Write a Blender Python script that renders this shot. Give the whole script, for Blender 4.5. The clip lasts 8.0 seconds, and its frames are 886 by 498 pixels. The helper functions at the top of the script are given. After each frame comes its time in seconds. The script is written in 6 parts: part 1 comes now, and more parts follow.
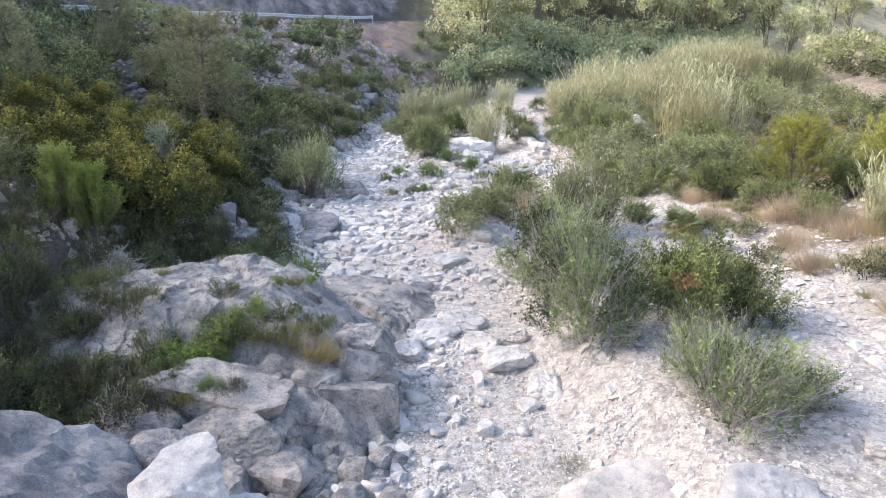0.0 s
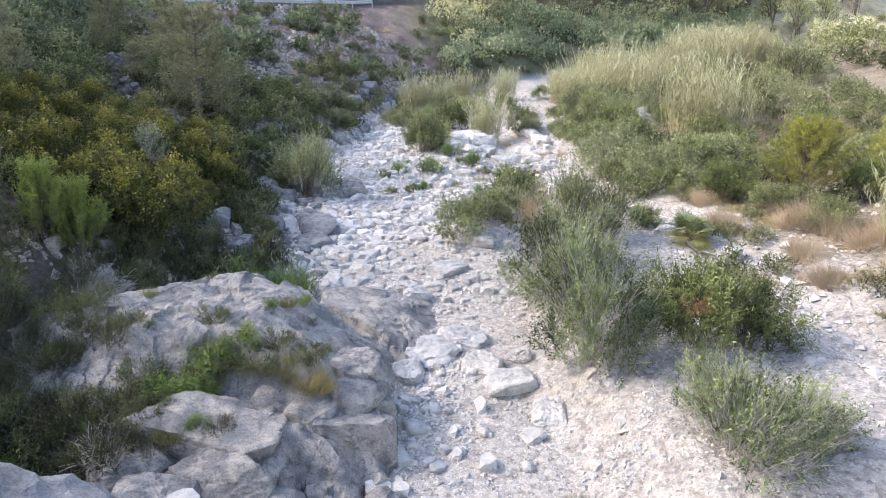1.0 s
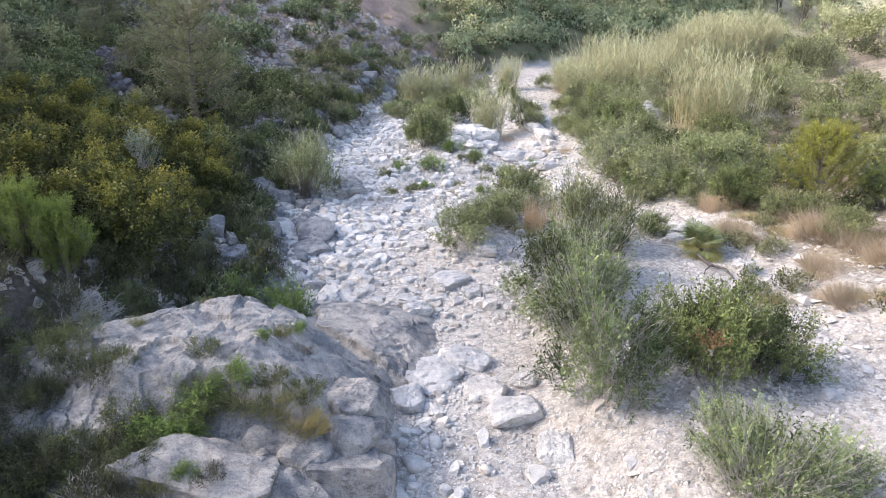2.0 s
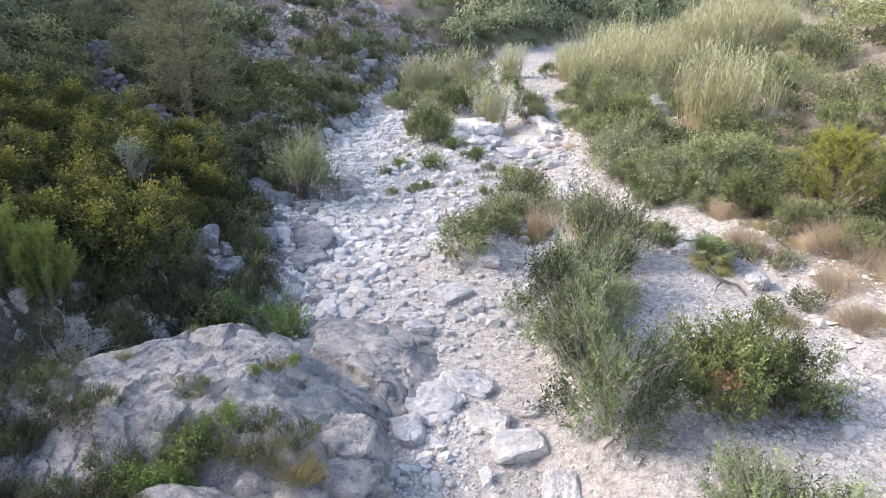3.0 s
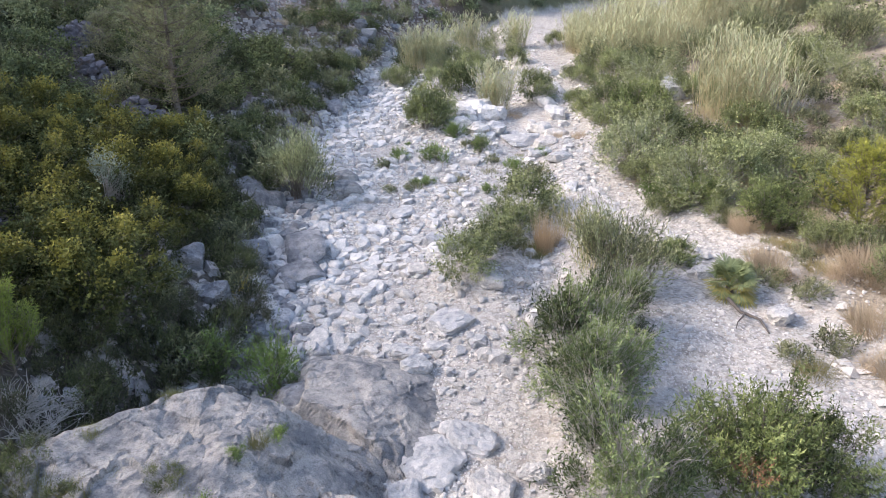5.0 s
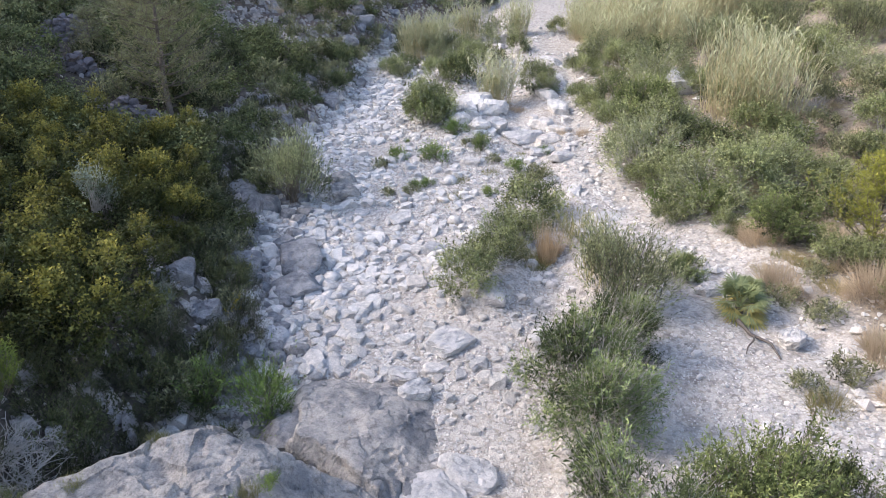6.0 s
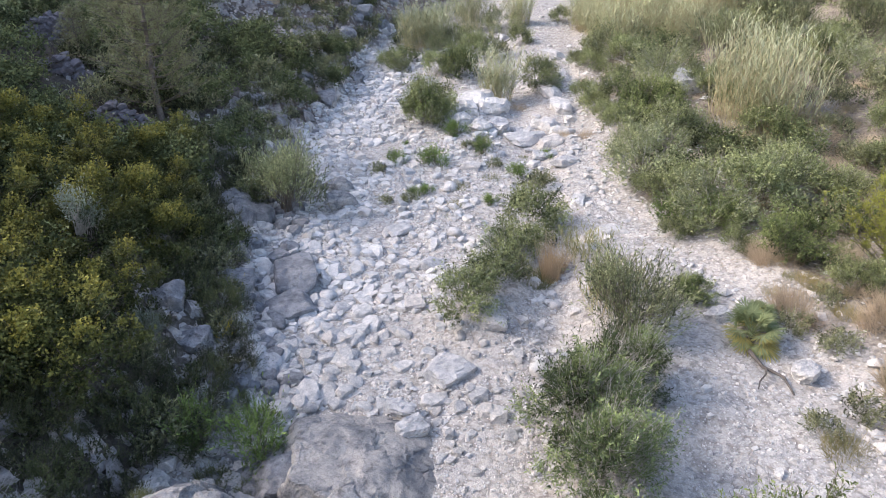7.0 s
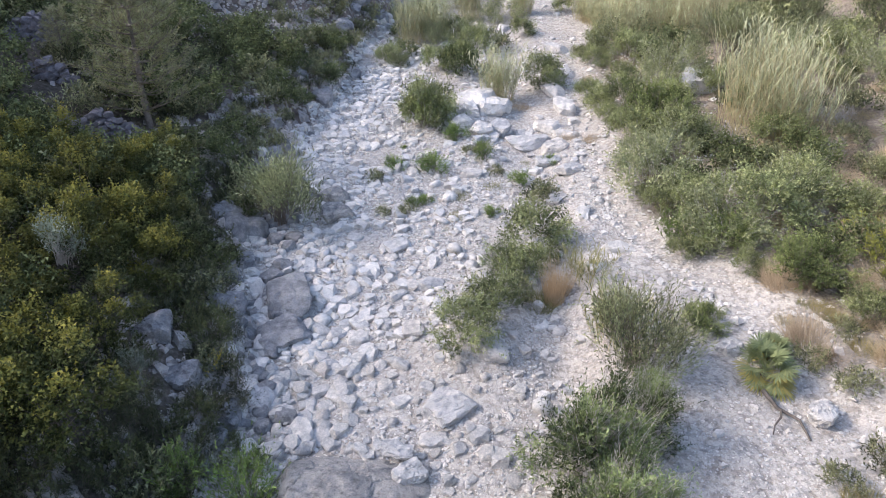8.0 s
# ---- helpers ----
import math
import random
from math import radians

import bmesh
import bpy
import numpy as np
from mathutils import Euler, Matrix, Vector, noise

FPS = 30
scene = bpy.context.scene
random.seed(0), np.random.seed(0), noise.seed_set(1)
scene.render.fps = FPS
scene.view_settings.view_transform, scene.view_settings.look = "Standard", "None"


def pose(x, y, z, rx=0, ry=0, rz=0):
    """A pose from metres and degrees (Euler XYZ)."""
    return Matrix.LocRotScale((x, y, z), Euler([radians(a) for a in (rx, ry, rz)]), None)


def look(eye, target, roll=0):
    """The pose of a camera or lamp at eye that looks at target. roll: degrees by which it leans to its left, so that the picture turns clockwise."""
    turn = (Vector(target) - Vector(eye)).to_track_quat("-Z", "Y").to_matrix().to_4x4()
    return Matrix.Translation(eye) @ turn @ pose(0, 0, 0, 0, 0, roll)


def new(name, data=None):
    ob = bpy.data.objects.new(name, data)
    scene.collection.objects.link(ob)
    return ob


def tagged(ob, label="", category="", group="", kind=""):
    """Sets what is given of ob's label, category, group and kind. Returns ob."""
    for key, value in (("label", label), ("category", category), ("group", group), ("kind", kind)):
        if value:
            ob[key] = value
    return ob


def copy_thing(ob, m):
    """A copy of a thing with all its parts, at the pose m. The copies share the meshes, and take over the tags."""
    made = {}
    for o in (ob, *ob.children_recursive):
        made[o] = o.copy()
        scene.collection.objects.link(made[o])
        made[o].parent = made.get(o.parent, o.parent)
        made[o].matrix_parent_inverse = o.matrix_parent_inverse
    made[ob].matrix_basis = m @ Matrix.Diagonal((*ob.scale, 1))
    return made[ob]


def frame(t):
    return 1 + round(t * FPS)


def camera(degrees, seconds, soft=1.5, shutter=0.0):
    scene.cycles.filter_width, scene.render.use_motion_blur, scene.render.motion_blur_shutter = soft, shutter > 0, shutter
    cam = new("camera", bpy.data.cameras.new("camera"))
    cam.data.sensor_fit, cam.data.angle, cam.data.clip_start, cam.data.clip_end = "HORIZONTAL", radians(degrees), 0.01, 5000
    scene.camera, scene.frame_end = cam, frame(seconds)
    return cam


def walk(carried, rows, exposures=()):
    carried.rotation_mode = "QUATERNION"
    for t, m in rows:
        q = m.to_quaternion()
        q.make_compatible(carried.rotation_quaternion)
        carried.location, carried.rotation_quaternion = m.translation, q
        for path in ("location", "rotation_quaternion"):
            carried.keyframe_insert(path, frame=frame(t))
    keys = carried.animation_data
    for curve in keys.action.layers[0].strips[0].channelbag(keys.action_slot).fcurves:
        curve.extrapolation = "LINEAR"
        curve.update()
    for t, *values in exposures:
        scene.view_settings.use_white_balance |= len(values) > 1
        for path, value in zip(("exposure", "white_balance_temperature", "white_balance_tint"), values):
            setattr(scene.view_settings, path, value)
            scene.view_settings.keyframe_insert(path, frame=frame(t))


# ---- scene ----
cam = camera(64.2, 8.0, soft=0.7)
METRES, EYE, TILT, LEAN, TURN = 10.0, 6.8, -17.0, 0.0, 0.0
ROWS = [
    (0.0, 0.0, 0.0, 0.0, -0.0, 0.0, -0.0),
    (0.5, -0.0, 0.0351, 0.0401, 0.03, -0.76, 0.0),
    (1.0, 0.0007, 0.0705, 0.0806, 0.06, -1.55, 0.0),
    (1.5, 0.0014, 0.1073, 0.1223, 0.13, -2.32, 0.03),
    (3.0, 0.0036, 0.2196, 0.2572, 0.38, -4.81, 0.02),
    (3.5, 0.0041, 0.2591, 0.3024, 0.46, -5.78, -0.01),
    (4.0, 0.0057, 0.2991, 0.3483, 0.51, -6.81, -0.04),
    (4.5, 0.0065, 0.3394, 0.3945, 0.54, -7.82, -0.04),
    (6.0, 0.0083, 0.4647, 0.5328, 0.57, -10.72, -0.07),
    (6.5, 0.0084, 0.511, 0.5819, 0.57, -11.59, -0.1),
    (7.0, 0.0094, 0.561, 0.6318, 0.59, -12.48, -0.1),
    (7.5, 0.0101, 0.6154, 0.6844, 0.59, -13.41, -0.1),
    (8.0, 0.0103, 0.6739, 0.7376, 0.6, -14.33, -0.11),
]
walk(cam, [(t, pose(0, 0, EYE, TILT, LEAN, TURN) @ pose(METRES * x, METRES * y, METRES * z, 90 + pitch, roll, yaw)) for t, x, y, z, yaw, pitch, roll in ROWS], exposures=[(0.0, 1.4, 6700, 13), (4.0, 1.31, 6700, 14), (8.0, 1.14, 6600, 14)])

# ---- world, sun and exposure ----
world = bpy.data.worlds.new("sky")
scene.world = world
world.use_nodes = True
wn = world.node_tree
sky = wn.nodes.new("ShaderNodeTexSky")
sky.sky_type = "NISHITA"
sky.sun_disc = False
sky.sun_elevation = radians(37)
sky.sun_rotation = radians(-90)
sky.air_density, sky.dust_density, sky.ozone_density = 1.0, 2.2, 1.0
wn.nodes["Background"].inputs["Strength"].default_value = 0.195
wn.links.new(sky.outputs["Color"], wn.nodes["Background"].inputs["Color"])
sun = new("sun", bpy.data.lights.new("sun", "SUN"))
sun.data.energy = 1.5
sun.data.angle = radians(16)
sun.data.color = (1.0, 0.94, 0.86)
sun.matrix_world = look((-30, 0, 22.6), (0, 0, 0))

# ---- noise ----
TABLE = np.random.RandomState(7).rand(256, 256)


def value_noise(x, y, shift=0):
    """Smooth noise from 0 to 1, one cell a metre."""
    x, y = np.asarray(x, float) + 37.3 * shift, np.asarray(y, float) + 11.7 * shift
    i, j = np.floor(x).astype(int), np.floor(y).astype(int)
    u, v = x - i, y - j
    u, v = u * u * (3 - 2 * u), v * v * (3 - 2 * v)
    a, b = TABLE[i % 256, j % 256], TABLE[(i + 1) % 256, j % 256]
    c, d = TABLE[i % 256, (j + 1) % 256], TABLE[(i + 1) % 256, (j + 1) % 256]
    return (a * (1 - u) + b * u) * (1 - v) + (c * (1 - u) + d * u) * v


def fractal(x, y, size, octaves=4, shift=0):
    total, gain, norm = 0, 1.0, 0
    for k in range(octaves):
        f = 2 ** k / size
        total = total + gain * (value_noise(np.asarray(x) * f, np.asarray(y) * f, shift + k) - 0.5)
        norm += gain
        gain *= 0.5
    return total / norm * 2


# ---- the lie of the land ----
LEFT_Y = [-80, 0, 6, 10, 13, 16, 18, 20, 22, 25, 28, 32, 37, 41, 45, 50, 54, 58, 64, 70, 75, 80, 88, 110]
LEFT_X = [-8, -7, -6, -5.9, -6.0, -5.4, -4.7, -4.6, -5.0, -5.8, -6.3, -6.4, -6.3, -5.8, -4.9, -4.6, -4.2, -3.5, -1, 4, 9, 18, 45, 150]
RIGHT_Y = [-80, 0, 8, 15, 20, 22, 25, 27, 30, 33, 38, 42, 47, 52, 58, 64, 68, 72, 80, 95]
RIGHT_X = [11, 9.5, 9.1, 8.8, 9.1, 8.6, 7.5, 6.6, 5.8, 5.5, 5.9, 6.3, 7.0, 7.7, 9.5, 12, 20, 35, 70, 150]


def soft_line(y, ys, xs):
    return (np.interp(y - 1.3, ys, xs) + np.interp(y, ys, xs) + np.interp(y + 1.3, ys, xs)) / 3


def away(x, y, ys, xs):
    """Distance from a foot line, and the y at which the line is nearest."""
    shape = np.shape(x)
    x, y = np.ravel(np.asarray(x, float)), np.ravel(np.asarray(y, float))
    s = np.concatenate([np.linspace(-80, 5, 20), np.linspace(5.4, 70, 170), np.linspace(70.3, 110, 130)])
    px = soft_line(s, ys, xs)
    d, near = np.empty(len(x)), np.empty(len(x))
    for k in range(0, len(x), 8000):
        q = (x[k:k + 8000, None] - px) ** 2 + (y[k:k + 8000, None] - s) ** 2
        m = q.argmin(1)
        d[k:k + 8000], near[k:k + 8000] = np.sqrt(q[np.arange(len(m)), m]), s[m]
    return d.reshape(shape), near.reshape(shape)


def bump(x, y, cx, cy, rx, ry):
    return np.exp(-((x - cx) / rx) ** 2 - ((y - cy) / ry) ** 2)


def land(x, y):
    """Ground height, gravel share (1 in the river bed) and left distance."""
    x, y = np.asarray(x, float), np.asarray(y, float)
    xl, xr = soft_line(y, LEFT_Y, LEFT_X), soft_line(y, RIGHT_Y, RIGHT_X)
    dl, nl = away(x, y, LEFT_Y, LEFT_X)
    dr, nr = away(x, y, RIGHT_Y, RIGHT_X)
    dl, dr = np.where(x < xl, dl, 0), np.where(x > xr, dr, 0)
    dl = np.maximum(0, dl + 0.5 * fractal(x, y, 3.0, 3, 2) * (dl > 0)) * np.interp(nl, [45, 58, 64], [1.0, 1.7, 1.9])
    z = 0.012 * (y - 16) - 0.25
    wood = np.clip((nl - 71) / 4, 0, 1)
    rise = np.interp(dl, [27, 29, 34, 60, 150, 300], [0, 4.5, 10.5, 24.5, 72.5, 112.5]) * np.interp(nl, [42, 56], [1.0, 0.4])
    z = z + (1 - wood) * (np.interp(dl, [0, 1.2, 3, 10, 20, 22, 27], [0, 0.8, 1.8, 4.3, 7.2, 7.4, 7.5]) + rise)
    # extra left hill height, mostly out of view, added to shade the bed
    z = z + np.interp(nl, [38, 54], [1, 0]) * np.interp(dl, [27, 29, 34, 60, 150, 300], [0, 1, 8, 13, 20, 20])
    z = z + wood * np.interp(dl, [0, 3, 10, 20, 60, 150, 300], [0, 1.6, 3.6, 6.0, 19, 55, 110])
    z = z + np.interp(dr, [0, 1, 2.5, 6, 12, 18, 20, 27, 40, 80, 200], [0, 0.35, 0.6, 1.0, 2.2, 3.9, 4.7, 5.0, 8, 24, 80])
    xb = np.interp(y, [5, 10, 14, 18, 22, 27, 34], [3.0, 2.7, 2.1, 2.3, 3.2, 3.2, 3.6])
    bar = np.interp(y, [-10, 20, 24, 30, 40, 60], [1.0, 1.0, 0.85, 0.45, 0.5, 0.6])
    t = np.clip((x - xb + 0.4) / 2.0, 0, 1)
    z = z + bar * t * t * (3 - 2 * t)
    z = z + 0.65 * bump(x, y, 1.1, 23.8, 1.5, 2.8) + 0.65 * bump(x, y, 0.7, 38.5, 2.3, 4.5) + 0.3 * bump(x, y, 0.5, 50, 2.5, 6)
    z = z + 1.2 * bump(x, y, -9.2, 14.8, 2.6, 3.0) + 0.6 * bump(x, y, -11, 10, 3, 4)
    gravel = np.clip(1 - np.maximum(dl / np.interp(y, [12, 16, 30, 40], [1.0, 1.9, 1.9, 1.2]), dr * 0.36) / 0.9 + 0.5 * fractal(x, y, 1.6, 3, 5), 0, 1)
    gravel = gravel - 0.2 * np.clip(1 - (x - xl) / 1.5, 0, 1) * np.clip((y - 14) / 2, 0, 1) * np.clip((48 - y) / 6, 0, 1) - 0.6 * bump(x, y, -3.7, 16.3, 1.2, 1.3)
    gravel = np.clip(gravel, 0, 1)
    rough = np.where(gravel > 0.5, 0.10, 0.24)
    z = z + rough * fractal(x, y, 1.4, 2, 1) + 0.5 * fractal(x, y, 9, 2, 9) * np.clip(np.maximum(dl, dr) / 6, 0, 1)
    road = np.clip((dl - 21.5) / 0.6, 0, 1) * np.clip((27.3 - dl) / 0.6, 0, 1) * (1 - wood)
    return z, gravel, dl * (1 - 0.4 * wood), dr, road


def ground_z(x, y):
    return float(land(np.array([x]), np.array([y]))[0][0])


# ---- mesh helpers ----
def mesh_of(name, verts, faces, material=None, smooth=False, attrs=None):
    """A mesh from an array of points and an array of equal faces."""
    verts, faces = np.asarray(verts, np.float32), np.asarray(faces, np.int32)
    me = bpy.data.meshes.new(name)
    n, k = faces.shape
    me.vertices.add(len(verts))
    me.vertices.foreach_set("co", verts.ravel())
    me.loops.add(n * k)
    me.loops.foreach_set("vertex_index", faces.ravel())
    me.polygons.add(n)
    me.polygons.foreach_set("loop_start", np.arange(n, dtype=np.int32) * k)
    me.update(calc_edges=True)
    me.polygons.foreach_set("use_smooth", np.broadcast_to(np.asarray(smooth, bool), (n,)).copy())
    for key, values in (attrs or {}).items():
        me.attributes.new(key, "FLOAT", "POINT").data.foreach_set("value", np.asarray(values, np.float32))
    if material:
        me.materials.append(material)
    return me


def part(name, me, parent, label=""):
    ob = new(name, me)
    ob.parent = parent
    return tagged(ob, label) if label else ob


def unit(v):
    return v / np.maximum(np.linalg.norm(v, axis=-1, keepdims=True), 1e-9)


# ---- materials ----
def material(name):
    m = bpy.data.materials.new(name)
    m.use_nodes = True
    return m, m.node_tree.nodes, m.node_tree.links, m.node_tree.nodes["Principled BSDF"]


def ramp(nodes, stops):
    r = nodes.new("ShaderNodeValToRGB")
    while len(r.color_ramp.elements) < len(stops):
        r.color_ramp.elements.new(0.5)
    for e, (p, c) in zip(r.color_ramp.elements, stops):
        e.position, e.color = p, (*c, 1)
    return r


def noise_node(nodes, links, scale, detail=5, rough=0.6, space="Object"):
    c = nodes.new("ShaderNodeTexCoord")
    n = nodes.new("ShaderNodeTexNoise")
    n.inputs["Scale"].default_value, n.inputs["Detail"].default_value, n.inputs["Roughness"].default_value = scale, detail, rough
    links.new(c.outputs[space], n.inputs["Vector"])
    return n


def mix(nodes, links, kind, fac, a, b):
    m = nodes.new("ShaderNodeMix")
    m.data_type, m.blend_type = "RGBA", kind
    for sock, v in ((m.inputs[0], fac), (m.inputs[6], a), (m.inputs[7], b)):
        if isinstance(v, (int, float)):
            sock.default_value = v
        elif isinstance(v, tuple):
            sock.default_value = (*v, 1)
        else:
            links.new(v, sock)
    return m.outputs[2]


def bump_to(nodes, links, bsdf, height, strength, distance):
    b = nodes.new("ShaderNodeBump")
    b.inputs["Strength"].default_value, b.inputs["Distance"].default_value = strength, distance
    links.new(height, b.inputs["Height"])
    links.new(b.outputs["Normal"], bsdf.inputs["Normal"])


def leaf_material(name, dark, light, tip, tip_share=1.0, gloss=0.62, through_light=0.14):
    """Leaves: each one its own shade, the young ends of the shoots in their own colour, which also paints light on the
    crowns.
    """
    m, nodes, links, bsdf = material(name)
    g = nodes.new("ShaderNodeNewGeometry")
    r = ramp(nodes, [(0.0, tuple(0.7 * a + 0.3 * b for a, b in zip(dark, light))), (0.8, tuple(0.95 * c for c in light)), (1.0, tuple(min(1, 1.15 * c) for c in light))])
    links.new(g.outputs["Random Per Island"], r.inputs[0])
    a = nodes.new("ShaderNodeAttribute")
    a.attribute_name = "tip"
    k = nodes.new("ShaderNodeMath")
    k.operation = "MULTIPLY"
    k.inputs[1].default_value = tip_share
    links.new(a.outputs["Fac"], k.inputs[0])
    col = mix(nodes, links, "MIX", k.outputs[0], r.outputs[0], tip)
    o = nodes.new("ShaderNodeObjectInfo")
    hs = nodes.new("ShaderNodeHueSaturation")
    mp = nodes.new("ShaderNodeMapRange")
    mp.inputs[3].default_value, mp.inputs[4].default_value = 0.8, 1.2
    links.new(o.outputs["Random"], mp.inputs[0])
    cp = nodes.new("ShaderNodeAttribute")
    cp.attribute_name = "clump"
    cv = nodes.new("ShaderNodeMath")
    cv.operation = "MULTIPLY_ADD"
    cv.inputs[1].default_value = 1.05
    links.new(cp.outputs["Fac"], cv.inputs[0])
    links.new(mp.outputs[0], cv.inputs[2])
    links.new(cv.outputs[0], hs.inputs["Value"])
    hue = nodes.new("ShaderNodeMath")
    hue.operation = "MULTIPLY_ADD"
    hue.inputs[1].default_value, hue.inputs[2].default_value = -0.02, 0.5
    links.new(cp.outputs["Fac"], hue.inputs[0])
    links.new(hue.outputs[0], hs.inputs["Hue"])
    links.new(col, hs.inputs["Color"])
    links.new(hs.outputs[0], bsdf.inputs["Base Color"])
    bsdf.inputs["Roughness"].default_value = gloss
    bsdf.inputs["Specular IOR Level"].default_value = 0.18
    t = nodes.new("ShaderNodeBsdfTranslucent")
    links.new(hs.outputs[0], t.inputs["Color"])
    x = nodes.new("ShaderNodeMixShader")
    x.inputs[0].default_value = through_light
    links.new(bsdf.outputs[0], x.inputs[1])
    links.new(t.outputs[0], x.inputs[2])
    links.new(x.outputs[0], nodes["Material Output"].inputs["Surface"])
    return m


def plain(name, a, b, scale, rough=0.85, relief=0.3, depth=0.01, detail=6):
    """A rough natural surface that wanders between two colours."""
    m, nodes, links, bsdf = material(name)
    n = noise_node(nodes, links, scale, detail)
    n2 = noise_node(nodes, links, scale * 7, detail)
    r = ramp(nodes, [(0.3, a), (0.7, b)])
    links.new(n.outputs["Fac"], r.inputs[0])
    col = mix(nodes, links, "OVERLAY", 0.5, r.outputs[0], n2.outputs["Fac"])
    links.new(col, bsdf.inputs["Base Color"])
    bsdf.inputs["Roughness"].default_value = rough
    bump_to(nodes, links, bsdf, n2.outputs["Fac"], relief, depth)
    return m


def limestone(name, pale, grey, lichen, island):
    """Pale limestone: grey patina in patches, pale broken places, dark pits and fine grain."""
    m, nodes, links, bsdf = material(name)
    big = noise_node(nodes, links, 1.1, 7, 0.7)
    mid = noise_node(nodes, links, 5.0, 8, 0.75)
    fine = noise_node(nodes, links, 34.0, 6, 0.75)
    r = ramp(nodes, [(0.42, grey), (0.56, pale)])
    links.new(big.outputs["Fac"], r.inputs[0])
    r2 = ramp(nodes, [(0.34, lichen), (0.47, (1, 1, 1)), (0.62, (1.22, 1.19, 1.15))])
    links.new(mid.outputs["Fac"], r2.inputs[0])
    col = mix(nodes, links, "MULTIPLY", 0.85, r.outputs[0], r2.outputs[0])
    r3 = ramp(nodes, [(0.36, (0.45, 0.44, 0.43)), (0.48, (0.96, 0.95, 0.94)), (0.64, (1.25, 1.24, 1.22))])
    links.new(fine.outputs["Fac"], r3.inputs[0])
    col = mix(nodes, links, "MULTIPLY", 0.4 if island else 0.7, col, r3.outputs[0])
    if not island:
        pits = nodes.new("ShaderNodeTexVoronoi")
        pits.inputs["Scale"].default_value = 6.5
        pits.inputs["Randomness"].default_value = 1.0
        tc = nodes.new("ShaderNodeTexCoord")
        links.new(tc.outputs["Object"], pits.inputs["Vector"])
        hole = ramp(nodes, [(0.07, (0.34, 0.33, 0.32)), (0.16, (1, 1, 1))])
        links.new(pits.outputs["Distance"], hole.inputs[0])
        some = ramp(nodes, [(0.50, (0, 0, 0)), (0.58, (0.9, 0.9, 0.9))])
        links.new(mid.outputs["Fac"], some.inputs[0])
        col = mix(nodes, links, "MULTIPLY", some.outputs[0], col, hole.outputs[0])
    if island:
        g = nodes.new("ShaderNodeNewGeometry" if island == "island" else "ShaderNodeObjectInfo")
        r4 = ramp(nodes, [(0.0, (0.80, 0.81, 0.83)), (0.25, (0.95, 0.93, 0.91)), (0.7, (1.06, 1.04, 1.01)), (1.0, (0.95, 0.90, 0.85))])
        links.new(g.outputs["Random Per Island" if island == "island" else "Random"], r4.inputs[0])
        col = mix(nodes, links, "MULTIPLY", 1.0, col, r4.outputs[0])
    links.new(col, bsdf.inputs["Base Color"])
    bsdf.inputs["Roughness"].default_value = 0.9
    bsdf.inputs["Specular IOR Level"].default_value = 0.25
    h = mix(nodes, links, "MIX", 0.4, mid.outputs["Fac"], fine.outputs["Fac"])
    bump_to(nodes, links, bsdf, h, 1.0, 0.06)
    return m


ROCK = limestone("weathered_limestone", (0.40, 0.378, 0.355), (0.205, 0.208, 0.216), (0.40, 0.385, 0.37), None)
# the front slab's own grey; on left bank rocks it also paints bluish shade
GREY_SHADED_ROCK = limestone("grey_slab_limestone", (0.30, 0.303, 0.315), (0.18, 0.185, 0.20), (0.6, 0.58, 0.56), None)
BOULDER = limestone("boulder_limestone", (0.63, 0.62, 0.61), (0.465, 0.468, 0.475), (0.68, 0.67, 0.65), "object")
COBBLE = limestone("cobble_limestone", (0.665, 0.652, 0.638), (0.555, 0.558, 0.562), (0.75, 0.74, 0.72), "island")
LOOSE = limestone("loose_stone", (0.65, 0.638, 0.625), (0.50, 0.503, 0.508), (0.7, 0.69, 0.67), "object")
SLATESTONE = plain("dark_wall_stone", (0.11, 0.10, 0.115), (0.24, 0.225, 0.24), 3, 0.9, 0.4, 0.02)
BANKSTONE = limestone("bank_rubble", (0.46, 0.44, 0.43), (0.29, 0.28, 0.285), (0.45, 0.43, 0.42), "island")
BARK = plain("grey_bark", (0.11, 0.09, 0.075), (0.25, 0.215, 0.185), 9, 0.9, 0.5, 0.005)
DEAD = plain("dead_grey_twigs", (0.36, 0.33, 0.30), (0.56, 0.53, 0.49), 9, 0.9, 0.3, 0.004)
DRIFT = plain("dark_driftwood", (0.07, 0.058, 0.05), (0.17, 0.145, 0.125), 6, 0.9, 0.5, 0.006)
STEEL = plain("galvanised_steel", (0.42, 0.45, 0.48), (0.55, 0.58, 0.60), 3, 0.45, 0.1, 0.002)

GROUND, nodes, links, bsdf = material("river_gravel_and_soil")
at = nodes.new("ShaderNodeAttribute")
at.attribute_name = "gravel"
rd = nodes.new("ShaderNodeAttribute")
rd.attribute_name = "asphalt"
sc = nodes.new("ShaderNodeAttribute")
sc.attribute_name = "scree"
dy = nodes.new("ShaderNodeAttribute")
dy.attribute_name = "dry"
cl = nodes.new("ShaderNodeAttribute")
cl.attribute_name = "cut"
co = nodes.new("ShaderNodeTexCoord")
vor = nodes.new("ShaderNodeTexVoronoi")
vor.inputs["Scale"].default_value = 14
links.new(co.outputs["Object"], vor.inputs["Vector"])
vor2 = nodes.new("ShaderNodeTexVoronoi")
vor2.inputs["Scale"].default_value = 26
links.new(co.outputs["Object"], vor2.inputs["Vector"])
big = noise_node(nodes, links, 0.45, 6, 0.65)
fine = noise_node(nodes, links, 9, 7, 0.7)
